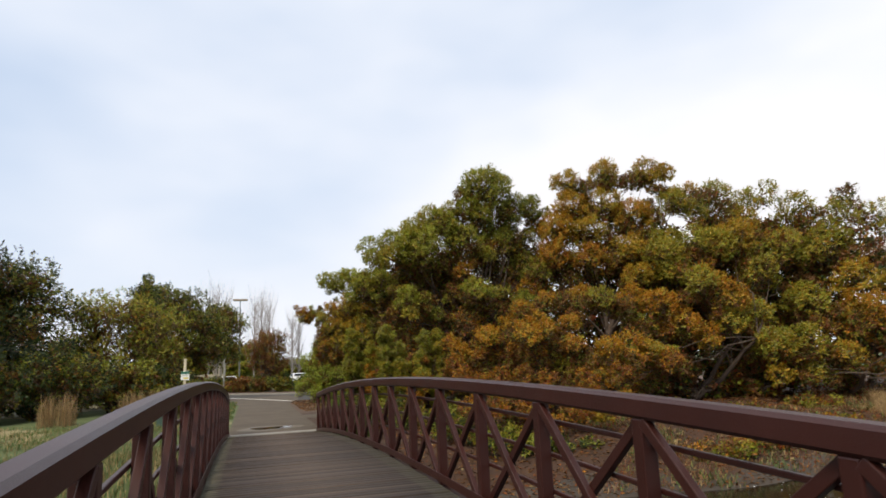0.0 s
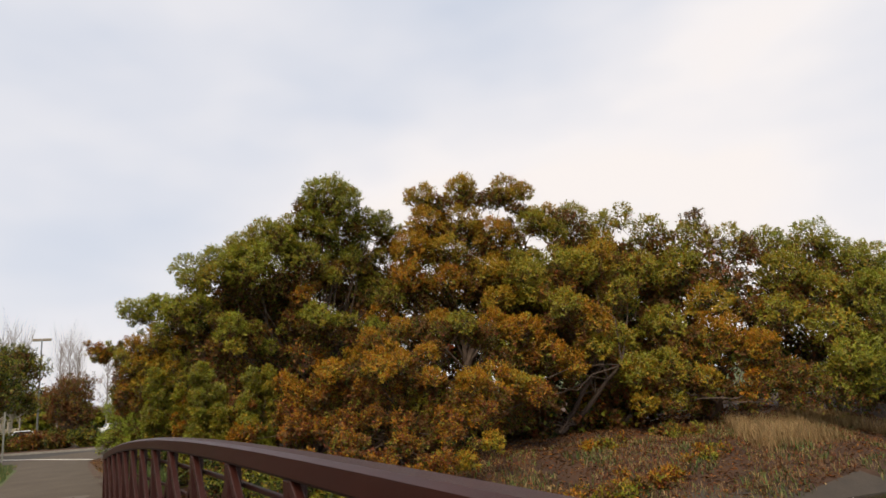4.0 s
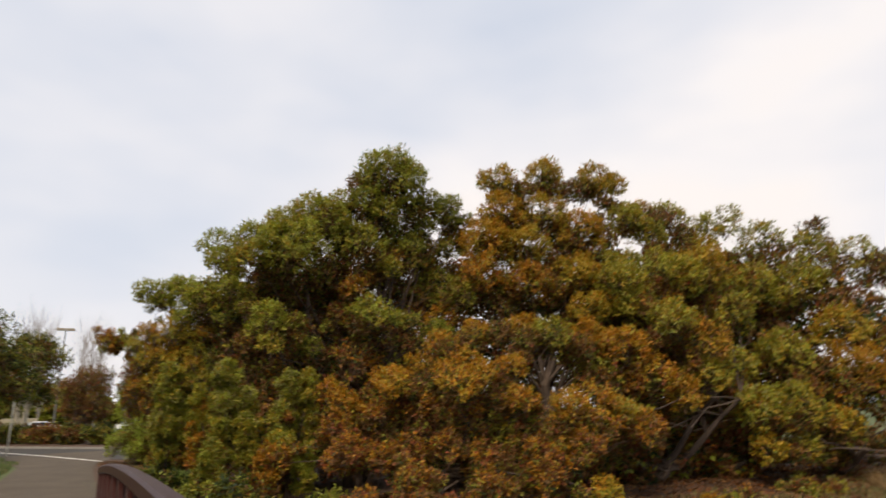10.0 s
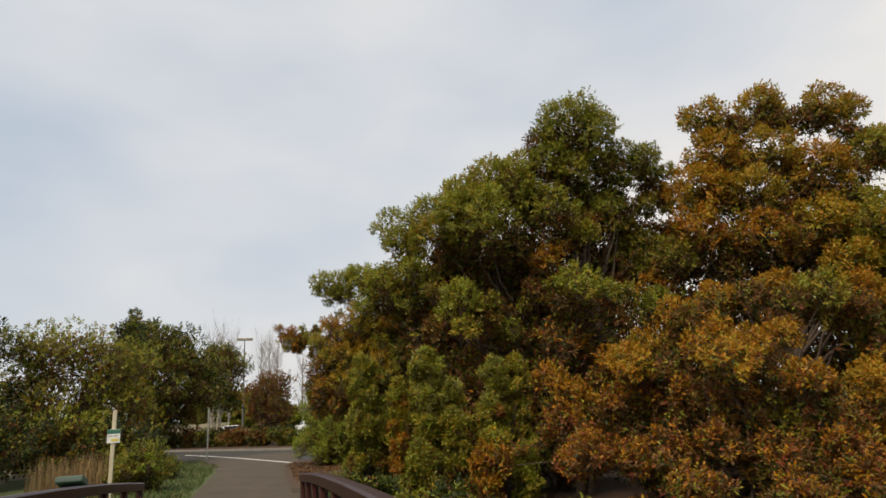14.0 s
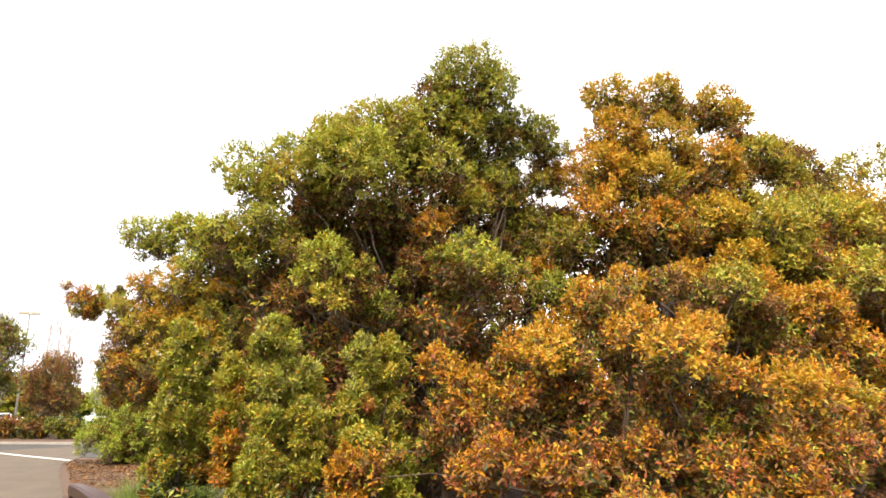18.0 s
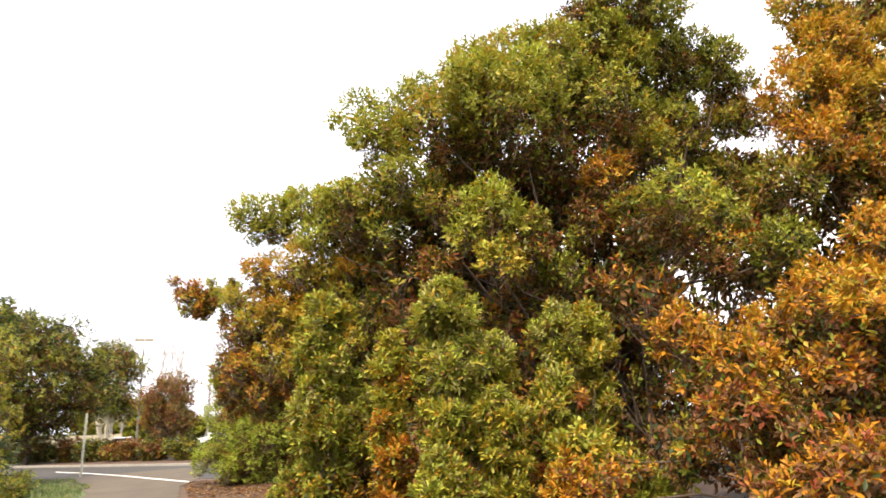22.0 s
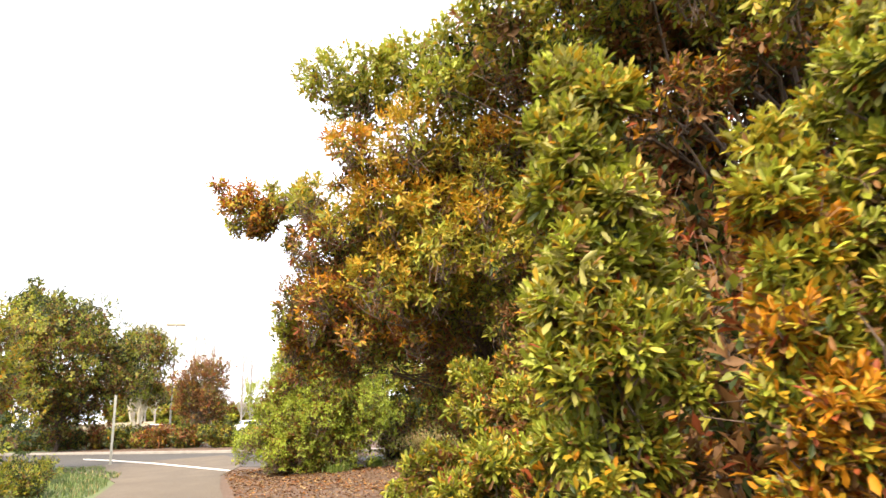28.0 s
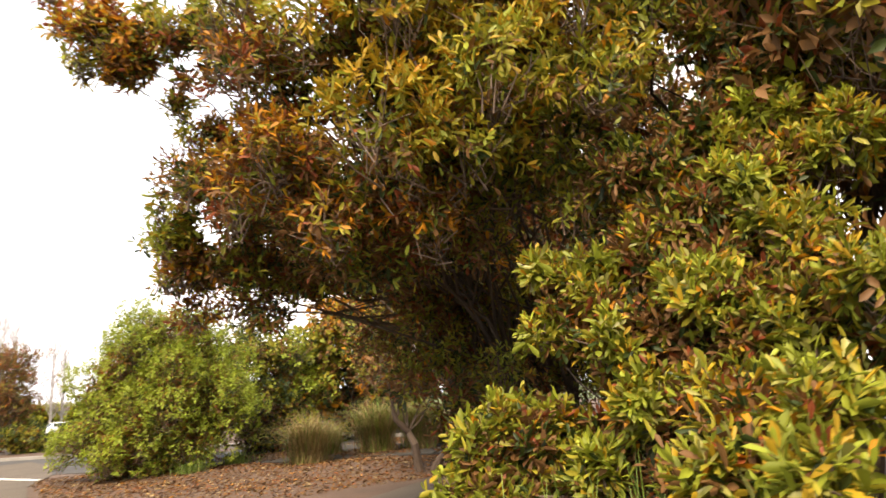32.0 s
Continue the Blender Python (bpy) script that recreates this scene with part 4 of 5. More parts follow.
SHRUB_D_LOW_LOWER = [(2.85, 25.9, 1.42, 0.12, "V"), (3.11, 26.2, 1.41, 0.11, "G"), (2.58, 24.2, 1.38, 0.13, "V"), (2.83, 24.6, 1.34, 0.17, "V"), (3.2, 25.8, 1.28, 0.16, "V"), (3.16, 25.4, 1.27, 0.15, "G"), (2.7, 25.9, 1.22, 0.1, "G"), (2.9, 25.9, 1.2, 0.14, "V"), (2.75, 25.7, 1, 0.16, "G"), (3.1, 25.7, 1, 0.18, "G")]
LOW_GREEN = [(3.2, 21, 0.8, 0.44, "D"), (3.9, 19.5, 0.5, 0.53, "F"), (4.5, 18.5, 0.3, 0.51, "F"), (5.2, 17.5, 0.2, 0.55, "F"), (6, 16.8, 0.1, 0.55, "D"), (6.8, 16.3, 0.1, 0.55, "F"), (3.8, 20.5, 1, 0.44, "F"), (2.7, 22.5, 1, 0.47, "F"), (5, 18.6, 0.7, 0.47, "D"), (5.4, 16.2, -0.05, 0.45, "F"), (7.2, 15.9, -0.15, 0.45, "F"), (8, 15.8, -0.25, 0.42, "F"), (6.4, 15.9, -0.1, 0.42, "D"), (4.4, 17.2, 0.35, 0.45, "F")]
GROVE = "dense evergreen trees on the bank"


def stand(x, y):
    return (x, y, float(land(x, y)))


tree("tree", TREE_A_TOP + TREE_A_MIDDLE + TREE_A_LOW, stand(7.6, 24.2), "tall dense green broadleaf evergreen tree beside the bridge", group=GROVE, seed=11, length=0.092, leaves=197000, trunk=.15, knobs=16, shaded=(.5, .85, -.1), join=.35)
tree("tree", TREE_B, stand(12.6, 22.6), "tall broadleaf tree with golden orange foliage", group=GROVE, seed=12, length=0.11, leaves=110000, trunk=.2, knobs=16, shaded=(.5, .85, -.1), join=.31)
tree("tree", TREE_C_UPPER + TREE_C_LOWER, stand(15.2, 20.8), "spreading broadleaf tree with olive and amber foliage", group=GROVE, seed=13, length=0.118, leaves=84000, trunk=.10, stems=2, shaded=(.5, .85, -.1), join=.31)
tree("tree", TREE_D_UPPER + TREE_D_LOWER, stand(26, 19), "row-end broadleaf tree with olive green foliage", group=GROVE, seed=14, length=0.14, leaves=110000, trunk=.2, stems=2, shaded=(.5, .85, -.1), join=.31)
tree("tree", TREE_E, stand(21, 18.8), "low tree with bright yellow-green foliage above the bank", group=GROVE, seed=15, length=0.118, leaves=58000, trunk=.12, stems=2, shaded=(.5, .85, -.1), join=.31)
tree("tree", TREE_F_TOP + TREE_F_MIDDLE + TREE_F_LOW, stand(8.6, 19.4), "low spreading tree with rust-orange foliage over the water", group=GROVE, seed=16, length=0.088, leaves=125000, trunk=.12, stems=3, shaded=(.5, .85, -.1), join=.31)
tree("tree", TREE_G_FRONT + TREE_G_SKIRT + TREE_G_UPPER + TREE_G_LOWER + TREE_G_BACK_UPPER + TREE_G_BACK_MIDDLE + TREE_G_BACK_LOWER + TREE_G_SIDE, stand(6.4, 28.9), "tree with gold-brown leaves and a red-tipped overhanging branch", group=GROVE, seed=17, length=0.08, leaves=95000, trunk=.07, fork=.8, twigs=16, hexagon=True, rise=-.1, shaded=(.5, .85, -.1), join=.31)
SHRUBS = "upright shrubs by the bridge end"
def plume(x, y, top, foot, r, key, low, seed):
    """Clumps up one leafy column that narrows to a rounded tip."""
    rng = np.random.default_rng(seed)
    out, z = [(x, y, top - .6 * r, .6 * r, key)], top - 1.15 * r
    while z > foot:
        k = (top - z) / (top - foot)
        a, q = rng.uniform(0, 6.28), r * rng.uniform(.55, .75)
        for turn in (0, 2.2, 4.2):
            d = r * rng.uniform(.30, .55) * min(1, .5 + k)
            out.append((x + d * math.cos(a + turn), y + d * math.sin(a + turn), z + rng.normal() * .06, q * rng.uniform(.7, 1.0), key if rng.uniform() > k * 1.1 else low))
        z -= .72 * r
    return out


tree("shrub", plume(2.64, 22.55, 3.60, 1.9, .32, "S", "V", 1) + plume(2.98, 22.6, 2.75, 1.9, .28, "S", "V", 2) + [(2.7, 22.7, 1.65, .34, "V"), (3.0, 22.8, 1.5, .36, "H"), (2.6, 22.9, 1.3, .32, "H")], stand(2.75, 22.7), "upright shrub with glossy yellow-green leaves beside the rail", "shrub", SHRUBS, seed=21, length=0.078, leaves=44000, trunk=.035, twigs=9, knobs=8, hexagon=True, rise=.35, filler=False, whorl=10)
tree("shrub", plume(3.70, 21.7, 3.62, 1.4, .42, "S", "V", 4) + plume(3.22, 22.0, 3.10, 1.4, .24, "O", "B", 5) + plume(4.15, 21.5, 3.05, 1.4, .32, "S", "O", 6) + plume(3.45, 21.3, 1.95, .9, .36, "V", "V", 7), stand(3.75, 21.8), "upright leafy shrub with yellow and rusty leaf tips", "shrub", SHRUBS, seed=22, length=0.078, leaves=58000, trunk=.04, twigs=9, knobs=8, hexagon=True, rise=.35, filler=False, whorl=10)
tree("shrub", plume(5.15, 21.85, 3.48, 1.4, .34, "S", "V", 8) + plume(5.65, 21.95, 3.48, 1.4, .36, "O", "V", 9) + plume(4.85, 21.5, 2.75, 1.0, .38, "V", "X", 10) + plume(4.5, 20.8, 1.9, .8, .36, "Q", "X", 11) + plume(5.3, 20.9, 1.8, .8, .34, "G", "G", 12), stand(5.1, 21.6), "upright shrub with golden yellow glossy leaves", "shrub", SHRUBS, seed=23, length=0.078, leaves=52000, trunk=.04, twigs=9, knobs=8, hexagon=True, rise=.3, filler=False, whorl=10)
tree("shrub", SHRUB_D_TOP + SHRUB_D_LOW_UPPER + SHRUB_D_LOW_LOWER, stand(3.7, 25.0), "tall leafy shrub with glossy green and yellow leaves", "shrub", SHRUBS, seed=24, length=0.08, leaves=50000, trunk=.05, hexagon=True, twigs=24, knobs=9, rise=.05, join=.33, shaded=(.5, .85, -.1))
tree("shrub", LOW_GREEN, stand(5.2, 19.0), "low green undergrowth shrub at the foot of the trees", "shrub", seed=25, length=0.11, leaves=24000, trunk=.03, stems=4)
for i, (bx, by, bz, key) in enumerate(((13.4, 15.0, -.35, "HHXH"), (16.4, 15.6, -.2, "HXHU"), (19.2, 15.4, -.25, "HHXU"), (15.0, 17.6, .2, "HHUB"), (18.0, 17.8, .3, "HUHH"), (11.6, 14.6, -.45, "HXHU"))):
    tree("shrub", rounded_clumps((bx, by, bz), (1.3, .7, .18), 14, .26, key, 120 + i), stand(bx, by), "low reddish brown scrub on the leaf-covered bank", "shrub", "low scrub on the bank", seed=130 + i, length=.13, leaves=3800, trunk=.02, twigs=10, limbs=3, filler=False)
# filler trees added to close the grove, interior shade put into their leaf mix
# The high crowns at y 32 and 37.5 are added to shade the ground.
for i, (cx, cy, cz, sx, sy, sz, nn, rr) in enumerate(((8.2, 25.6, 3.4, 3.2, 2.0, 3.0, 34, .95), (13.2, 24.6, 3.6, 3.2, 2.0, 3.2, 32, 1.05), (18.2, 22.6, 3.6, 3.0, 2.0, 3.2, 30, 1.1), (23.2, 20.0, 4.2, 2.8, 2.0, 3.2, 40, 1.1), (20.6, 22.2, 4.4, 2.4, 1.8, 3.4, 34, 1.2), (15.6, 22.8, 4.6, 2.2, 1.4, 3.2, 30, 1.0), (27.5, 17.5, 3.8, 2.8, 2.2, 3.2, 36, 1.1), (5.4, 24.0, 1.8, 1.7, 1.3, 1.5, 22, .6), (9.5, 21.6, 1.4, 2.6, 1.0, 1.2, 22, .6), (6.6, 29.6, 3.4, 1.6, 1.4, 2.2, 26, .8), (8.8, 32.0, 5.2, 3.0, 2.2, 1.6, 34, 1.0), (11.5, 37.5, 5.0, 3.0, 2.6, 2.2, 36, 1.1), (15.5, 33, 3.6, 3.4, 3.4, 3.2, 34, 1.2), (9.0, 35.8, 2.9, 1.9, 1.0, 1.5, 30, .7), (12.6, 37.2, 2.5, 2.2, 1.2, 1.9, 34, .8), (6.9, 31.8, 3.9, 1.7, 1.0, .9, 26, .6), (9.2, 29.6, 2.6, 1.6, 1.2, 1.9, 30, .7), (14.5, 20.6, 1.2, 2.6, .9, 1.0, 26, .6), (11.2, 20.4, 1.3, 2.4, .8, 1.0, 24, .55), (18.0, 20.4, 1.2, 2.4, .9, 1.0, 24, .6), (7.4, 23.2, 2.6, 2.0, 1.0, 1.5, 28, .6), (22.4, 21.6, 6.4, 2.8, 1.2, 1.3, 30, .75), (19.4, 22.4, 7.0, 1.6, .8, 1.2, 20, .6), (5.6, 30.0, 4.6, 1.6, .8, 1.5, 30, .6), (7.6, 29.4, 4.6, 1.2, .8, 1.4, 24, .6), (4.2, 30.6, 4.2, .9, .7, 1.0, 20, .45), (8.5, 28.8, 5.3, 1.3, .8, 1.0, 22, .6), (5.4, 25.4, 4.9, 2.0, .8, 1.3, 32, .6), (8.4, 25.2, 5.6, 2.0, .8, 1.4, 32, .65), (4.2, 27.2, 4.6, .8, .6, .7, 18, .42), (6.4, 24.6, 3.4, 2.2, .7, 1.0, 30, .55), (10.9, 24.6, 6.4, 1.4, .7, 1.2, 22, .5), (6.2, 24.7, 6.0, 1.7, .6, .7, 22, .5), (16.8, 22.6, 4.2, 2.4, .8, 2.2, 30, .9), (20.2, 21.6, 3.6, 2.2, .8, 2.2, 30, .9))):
    tree("tree", rounded_clumps((cx, cy, cz), (sx, sy, sz), nn, rr, "IIHI", 80 + i), stand(6.6, 29.1) if 3 < cx < 8 and 27 < cy < 33 else stand(cx, cy), "dark twiggy filler tree added inside the grove", group=GROVE, seed=90 + i, length=.14 if cx < 12 else .20, leaves=9500 if cx < 12 else 8000, trunk=.09, stems=2, twigs=22, filler=False)

# ---- shrubs past the bridge and trees beyond ----
tree("shrub", rounded_clumps((5.2, 43.6, 1.9), (2.6, 2.0, 2.1), 60, .82, "LLLL", 3) + rounded_clumps((4.9, 43.4, 3.6), (1.7, 1.3, 1.0), 24, .68, "LLLL", 24) + rounded_clumps((3.2, 43.2, .7), (1.0, 1.0, .7), 16, .5, "LLL", 13), stand(4.9, 43.8), "bright green rounded shrub on the mulch bed", "shrub", seed=31, length=0.11, leaves=110000, trunk=.06, stems=3, whorl=6)
tree("tree", rounded_clumps((-8.4, 75, 6.0), (5.6, 3.8, 5.4), 110, 1.35, "FKFK", 4), stand(-8.6, 75), "broad dark green tree beside the road", "tree", "trees beyond the path", seed=32, length=0.22, leaves=62000, trunk=.16)
tree("tree", rounded_clumps((-9.6, 50, 4.2), (5.2, 3.0, 4.3), 90, 1.05, "OOGOGD", 5), stand(-10, 49), "olive-yellow willow-like tree behind the reeds", "tree", "trees beyond the path", seed=33, length=0.15, leaves=52000, trunk=.16, stems=3)
tree("tree", rounded_clumps((-4.2, 90, 7.2), (3.5, 2.6, 4.2), 54, 1.15, "K", 6), stand(-4.4, 90), "grey-green tree with several pale trunks", "tree", "trees beyond the path", seed=34, length=0.2, leaves=30000, trunk=.14, stems=5, bark=PALE_BARK)
tree("tree", rounded_clumps((1.3, 70, 4.3), (2.1, 1.6, 3.1), 44, .80, "WWWW", 7), stand(1.0, 69), "small tree with rust-brown autumn foliage", "tree", "trees beyond the path", seed=35, length=0.14, leaves=32000, trunk=.09, stems=2)


def cedar(base, height, spread, seed):
    rng = np.random.default_rng(seed)
    root = tagged(new("cedar_tree"), "dark layered cedar tree with drooping branch ends", "tree")
    root.location = base
    part("trunk", tube(bmesh.new(), [(0, 0, -.2), (.1, 0, height * .5), (.2, .1, height)], [.45, .26, .04], 8), BARK, root)
    P, D, N = [], [], []
    for z in np.arange(1.2, height, .52):
        k = 1 - z / height
        for _ in range(7):
            a = rng.uniform(0, 2 * math.pi)
            L = spread * (.18 + k ** .75) * rng.uniform(.55, 1.1)
            d = np.array([math.cos(a), math.sin(a), rng.uniform(.0, .28)])
            tip = d * L
            part("limb", tube(bmesh.new(), [(0.1, 0, z), tuple(np.array([0.1, 0, z]) + tip * .55), tuple(np.array([.1, 0, z]) + tip - np.array([0, 0, .12 * L]))], [.07, .045, .015], 4), BARK, root)
            n = int(130 * L / spread) + 40
            s = rng.uniform(.25, 1.05, n) ** .8
            side = rng.normal(size=n) * .16 * L * (1.15 - s)
            q = np.array([0.1, 0, z]) + tip * s[:, None] + np.stack([-d[1] * side, d[0] * side, rng.normal(size=n) * .12 - .12 * L * s ** 2], 1)
            P.append(q), D.append(np.stack([np.full(n, d[0]), np.full(n, d[1]), np.full(n, -.15)], 1) + rng.normal(size=(n, 3)) * .5), N.append(np.tile([0, 0, 1.0], (n, 1)) + rng.normal(size=(n, 3)) * .4)
    P, D, N = map(np.concatenate, (P, D, N))
    n = len(P)
    S = .46 * rng.uniform(.6, 1.3, n)
    v, f = leaf_arrays(P, D, N, S, S * .2, False)
    cr = new("crown", arrays_mesh("crown", v, f, LEAVES, np.repeat(rng.choice([8, 5], n, p=[.85, .15]), 2)))
    cr.parent = root
    return root


cedar(stand(-22.0, 44), 15.4, 10.0, 41)
tree("tree", rounded_clumps((-12.0, 80, 10.2), (2.0, 1.8, 3.4), 32, .95, "FMFC", 22), stand(-12.0, 80), "narrow dark evergreen tree rising behind the others", "tree", "trees beyond the path", seed=47, length=0.24, leaves=15000, trunk=.16)
tree("tree", rounded_clumps((-15.0, 46, 5.0), (4.2, 3.0, 5.0), 76, 1.2, "FMFF", 8), stand(-15.5, 44), "dark dense evergreen tree behind the reeds", "tree", "trees beyond the path", seed=36, length=0.17, leaves=36000, trunk=.16, stems=2)
tree("shrub", rounded_clumps((-3.6, 36.2, .8), (1.1, 1.3, .8), 18, .45, "GLD", 9), stand(-3.6, 36.2), "low green shrub at the path edge", "shrub", seed=37, length=0.13, leaves=8000, trunk=.04, stems=3)


def hedge(x, y, seed, key="DDU"):
    return tree("hedge", rounded_clumps((x, y, .75), (1.45, 1.1, .75), 24, .6, key, seed), stand(x, y), "rounded dark green hedge shrub in a mulch bed", "shrub", "hedge shrubs beyond the road", seed=seed, length=0.16, leaves=4200, trunk=.04, twigs=0, limbs=4)


for i, (hx, hy) in enumerate(((3.6, 62.4), (1.5, 64.3), (-.7, 66.2), (-2.8, 68.4), (-5.0, 70.6), (-7.2, 72.6), (-9.4, 74.8), (-11.8, 77), (-14.2, 79), (-4.0, 73.0), (-1.0, 70.2))):
    hedge(hx + 1.2, hy + 2.4, 50 + i, ("FFM", "FMF", "WFM", "WWF", "FMF", "WWM", "FFM", "MFF", "FFM", "WWF", "MFF")[i])


def bare_poplar(x, y, h, seed):
    rng = np.random.default_rng(seed)
    root = tagged(new("poplar"), "tall bare poplar with upright grey branches", "tree", "bare poplars in the distance")
    root.location = (x, y, 0)
    part("trunk", tube(bmesh.new(), [(0, 0, -.2), (.05, 0, h * .5), (0, 0, h)], [.13, .08, .02], 6), POPLAR_HAZE, root)
    bm = bmesh.new()
    for _ in range(130):
        z = rng.uniform(.12, .85) * h
        a, L = rng.uniform(0, 6.28), h * rng.uniform(.12, .3)
        d = np.array([math.cos(a) * .42, math.sin(a) * .42, 1]) * L
        tube(bm, [(0, 0, z), (d[0] * .7, d[1] * .7, z + d[2] * .5), (d[0], d[1], z + d[2])], [.028, .018, .008], 3)
    tagged(part("branch", bm, POPLAR_HAZE, root), kind="stuff")
    return root


for i, (px, py, ph) in enumerate(((-7.4, 120, 17), (-6.0, 121, 18), (-4.6, 119, 16.5), (.2, 110, 14.5), (1.4, 112, 15.6), (2.6, 110, 14), (6.4, 111, 12.0), (7.6, 112, 11))):
    bare_poplar(px, py, ph, 70 + i)

for i, (vx, vy, vr) in enumerate(((-4.2, 45.5, 1.0), (-3.4, 41.5, .8), (-5.6, 42.5, 1.1), (-4.9, 49.0, 1.0))):
    tree("shrub", rounded_clumps((vx, vy, .3), (vr, vr * 1.2, .35), 16, .34, "FDF", 60 + i), stand(vx, vy), "low grey-green groundcover shrub on the verge", "shrub", "groundcover shrubs on the verge", seed=64 + i, length=0.11, leaves=4500, trunk=.03, twigs=0, limbs=3)
tree("shrub", rounded_clumps((8.6, 46.2, 2.3), (2.7, 1.5, 2.4), 44, .8, "FLFD", 14), stand(8.4, 46.2), "dark green shaded shrub behind the grass tufts", "shrub", seed=38, length=0.15, leaves=26000, trunk=.06, stems=3)
# Three dark masses added for the hollow; its shade is in their leaf mix.
tree("shrub", rounded_clumps((13.4, 47.4, 3.0), (3.4, 2.0, 3.2), 46, .95, "DUDB", 15), stand(13.4, 47.4), "dark evergreen shrub filling the shaded hollow under the trees", "shrub", seed=39, length=0.26, leaves=20000, trunk=.06, stems=3)
tree("tree", rounded_clumps((18.0, 43.0, 3.0), (3.2, 2.4, 3.2), 46, .95, "DUDU", 19), stand(18.0, 43.0), "dark evergreen tree filling the shaded hollow behind the side path", "tree", GROVE, seed=48, length=.26, leaves=20000, trunk=.08, stems=3)
tree("tree", rounded_clumps((12.6, 31.0, 3.2), (2.2, 1.4, 3.0), 36, .85, "DUDU", 20), stand(12.6, 31.0), "dark evergreen tree filling the shaded hollow beside the side path", "tree", GROVE, seed=49, length=.22, leaves=16000, trunk=.08, stems=2)
tree("tree", rounded_clumps((-17.2, 45.5, 6.2), (3.4, 2.4, 5.2), 70, 1.2, "FMCM", 23), stand(-17.2, 45.5), "tall dark evergreen tree beside the cedar", "tree", "trees beyond the path", seed=46, length=0.17, leaves=34000, trunk=.16)
tree("tree", rounded_clumps((-21, 42.5, 3.2), (4.2, 2.5, 3.4), 70, 1.2, "MMCF", 16), stand(-21, 42.5), "dark evergreen tree below the cedar", "tree", "trees beyond the path", seed=40, length=0.18, leaves=32000, trunk=.14, stems=2)
for i, (tx, ty) in enumerate(((-14.5, 38.5), (-19.5, 37.5), (-25.0, 36.5), (-11.0, 41.0))):
    tree("shrub", rounded_clumps((tx, ty, 1.9), (2.9, 1.5, 2.1), 44, .9, "MMFM", 150 + i), stand(tx, ty), "dark evergreen thicket behind the grass", "shrub", "thickets behind the reeds", seed=160 + i, length=.16, leaves=15000, trunk=.06, stems=3)
tree("shrub", rounded_clumps((-9.0, 44.5, 1.5), (5.0, 1.4, 1.5), 36, .85, "MFMG", 17), stand(-9.0, 44.5), "dark green thicket behind the reeds", "shrub", seed=41, length=0.15, leaves=24000, trunk=.06, stems=3)
far_tree = tree("tree", rounded_clumps((0, 150, 4.5), (6.5, 3.0, 3.8), 36, 1.6, "DUGU", 18), (0, 150, 0), "hazy distant grey-green tree", "tree", "trees along the skyline", seed=43, length=0.8, leaves=2600, trunk=.2, twigs=0, limbs=3)
frng = np.random.default_rng(77)
for i in range(26):
    a = radians(-78 + 152 * i / 25 + frng.uniform(-2, 2))
    d = frng.uniform(135, 175)
    if abs(math.sin(a) * d - 4) < 9:
        continue
    copy_thing(far_tree, Matrix.LocRotScale((math.sin(a) * d, math.cos(a) * d, 0), Euler((0, 0, frng.uniform(0, 6.28))), None))

for i in range(5):
    copy_thing(far_tree, Matrix.LocRotScale((-6 + 5.2 * i, 138 + 3 * (i % 2), 0), Euler((0, 0, 1.3 * i)), Vector((.8, .8, .5))))

# ---- grasses, reeds and fallen leaves ----
def blades(name, points, height, width, lean, mats, rng, label, category, kind="stuff", root=None, share=None):
    """Bent two-piece blades standing on the ground at the points."""
    n = len(points)
    a = rng.uniform(0, 2 * math.pi, n)
    out = np.stack([np.cos(a), np.sin(a), np.zeros(n)], 1)
    side = np.stack([-np.sin(a), np.cos(a), np.zeros(n)], 1)
    h = (height * rng.uniform(.5, 1.15, n))[:, None]
    w = (width * rng.uniform(.6, 1.3, n))[:, None]
    k = (lean * rng.uniform(.1, 1.2, n))[:, None]
    up = np.array([0, 0, 1.0])
    m = points + out * h * k * .3 + up * h * .6
    t = points + out * h * k + up * h * (1 - .35 * np.minimum(k, 1.0))
    v = np.stack([points - side * w, points + side * w, m - side * w * .8, m + side * w * .8, t - side * w * .15, t + side * w * .15], 1).reshape(-1, 3)
    f = np.array([[0, 1, 3, 2], [2, 3, 5, 4]])
    idx = rng.choice(len(mats), n, p=share)
    ob = new(name, arrays_mesh(name, v, (f[None] + (np.arange(n) * 6)[:, None, None]).reshape(-1, 4), mats, np.repeat(idx, 2)))
    if root:
        ob.parent = root
        return ob
    return tagged(ob, label, category, kind=kind)


def scatter(rng, n, x0, x1, y0, y1, keep=None):
    x, y = rng.uniform(x0, x1, n), rng.uniform(y0, y1, n)
    if keep is not None:
        k = keep(x, y)
        x, y = x[k], y[k]
    return np.stack([x, y, land(x, y) - .01], 1)


def patchy(x, y):
    return np.sin(x * 1.3 + 1.1 * np.sin(y * .9)) + np.sin(y * 1.7 - x * .6)


grng = np.random.default_rng(9)
blades("reeds", scatter(grng, 4200, -10.2, -4.6, 34, 38.5, lambda x, y: patchy(x * .8, y * .8) > .55), 1.5, .010, .25, [BLADE_REED, BLADE_DRY], grng, "dense stand of dry brown reeds", "reeds")
blades("grass", scatter(grng, 26000, -15, -1.75, 20.5, 34, lambda x, y: grng.uniform(size=len(x)) < .55 + .25 * patchy(x, y)), .20, .008, .5, [BLADE_VERGE, BLADE_DRY], grng, "rough green and straw-coloured grass beside the path", "grass", share=[.72, .28])
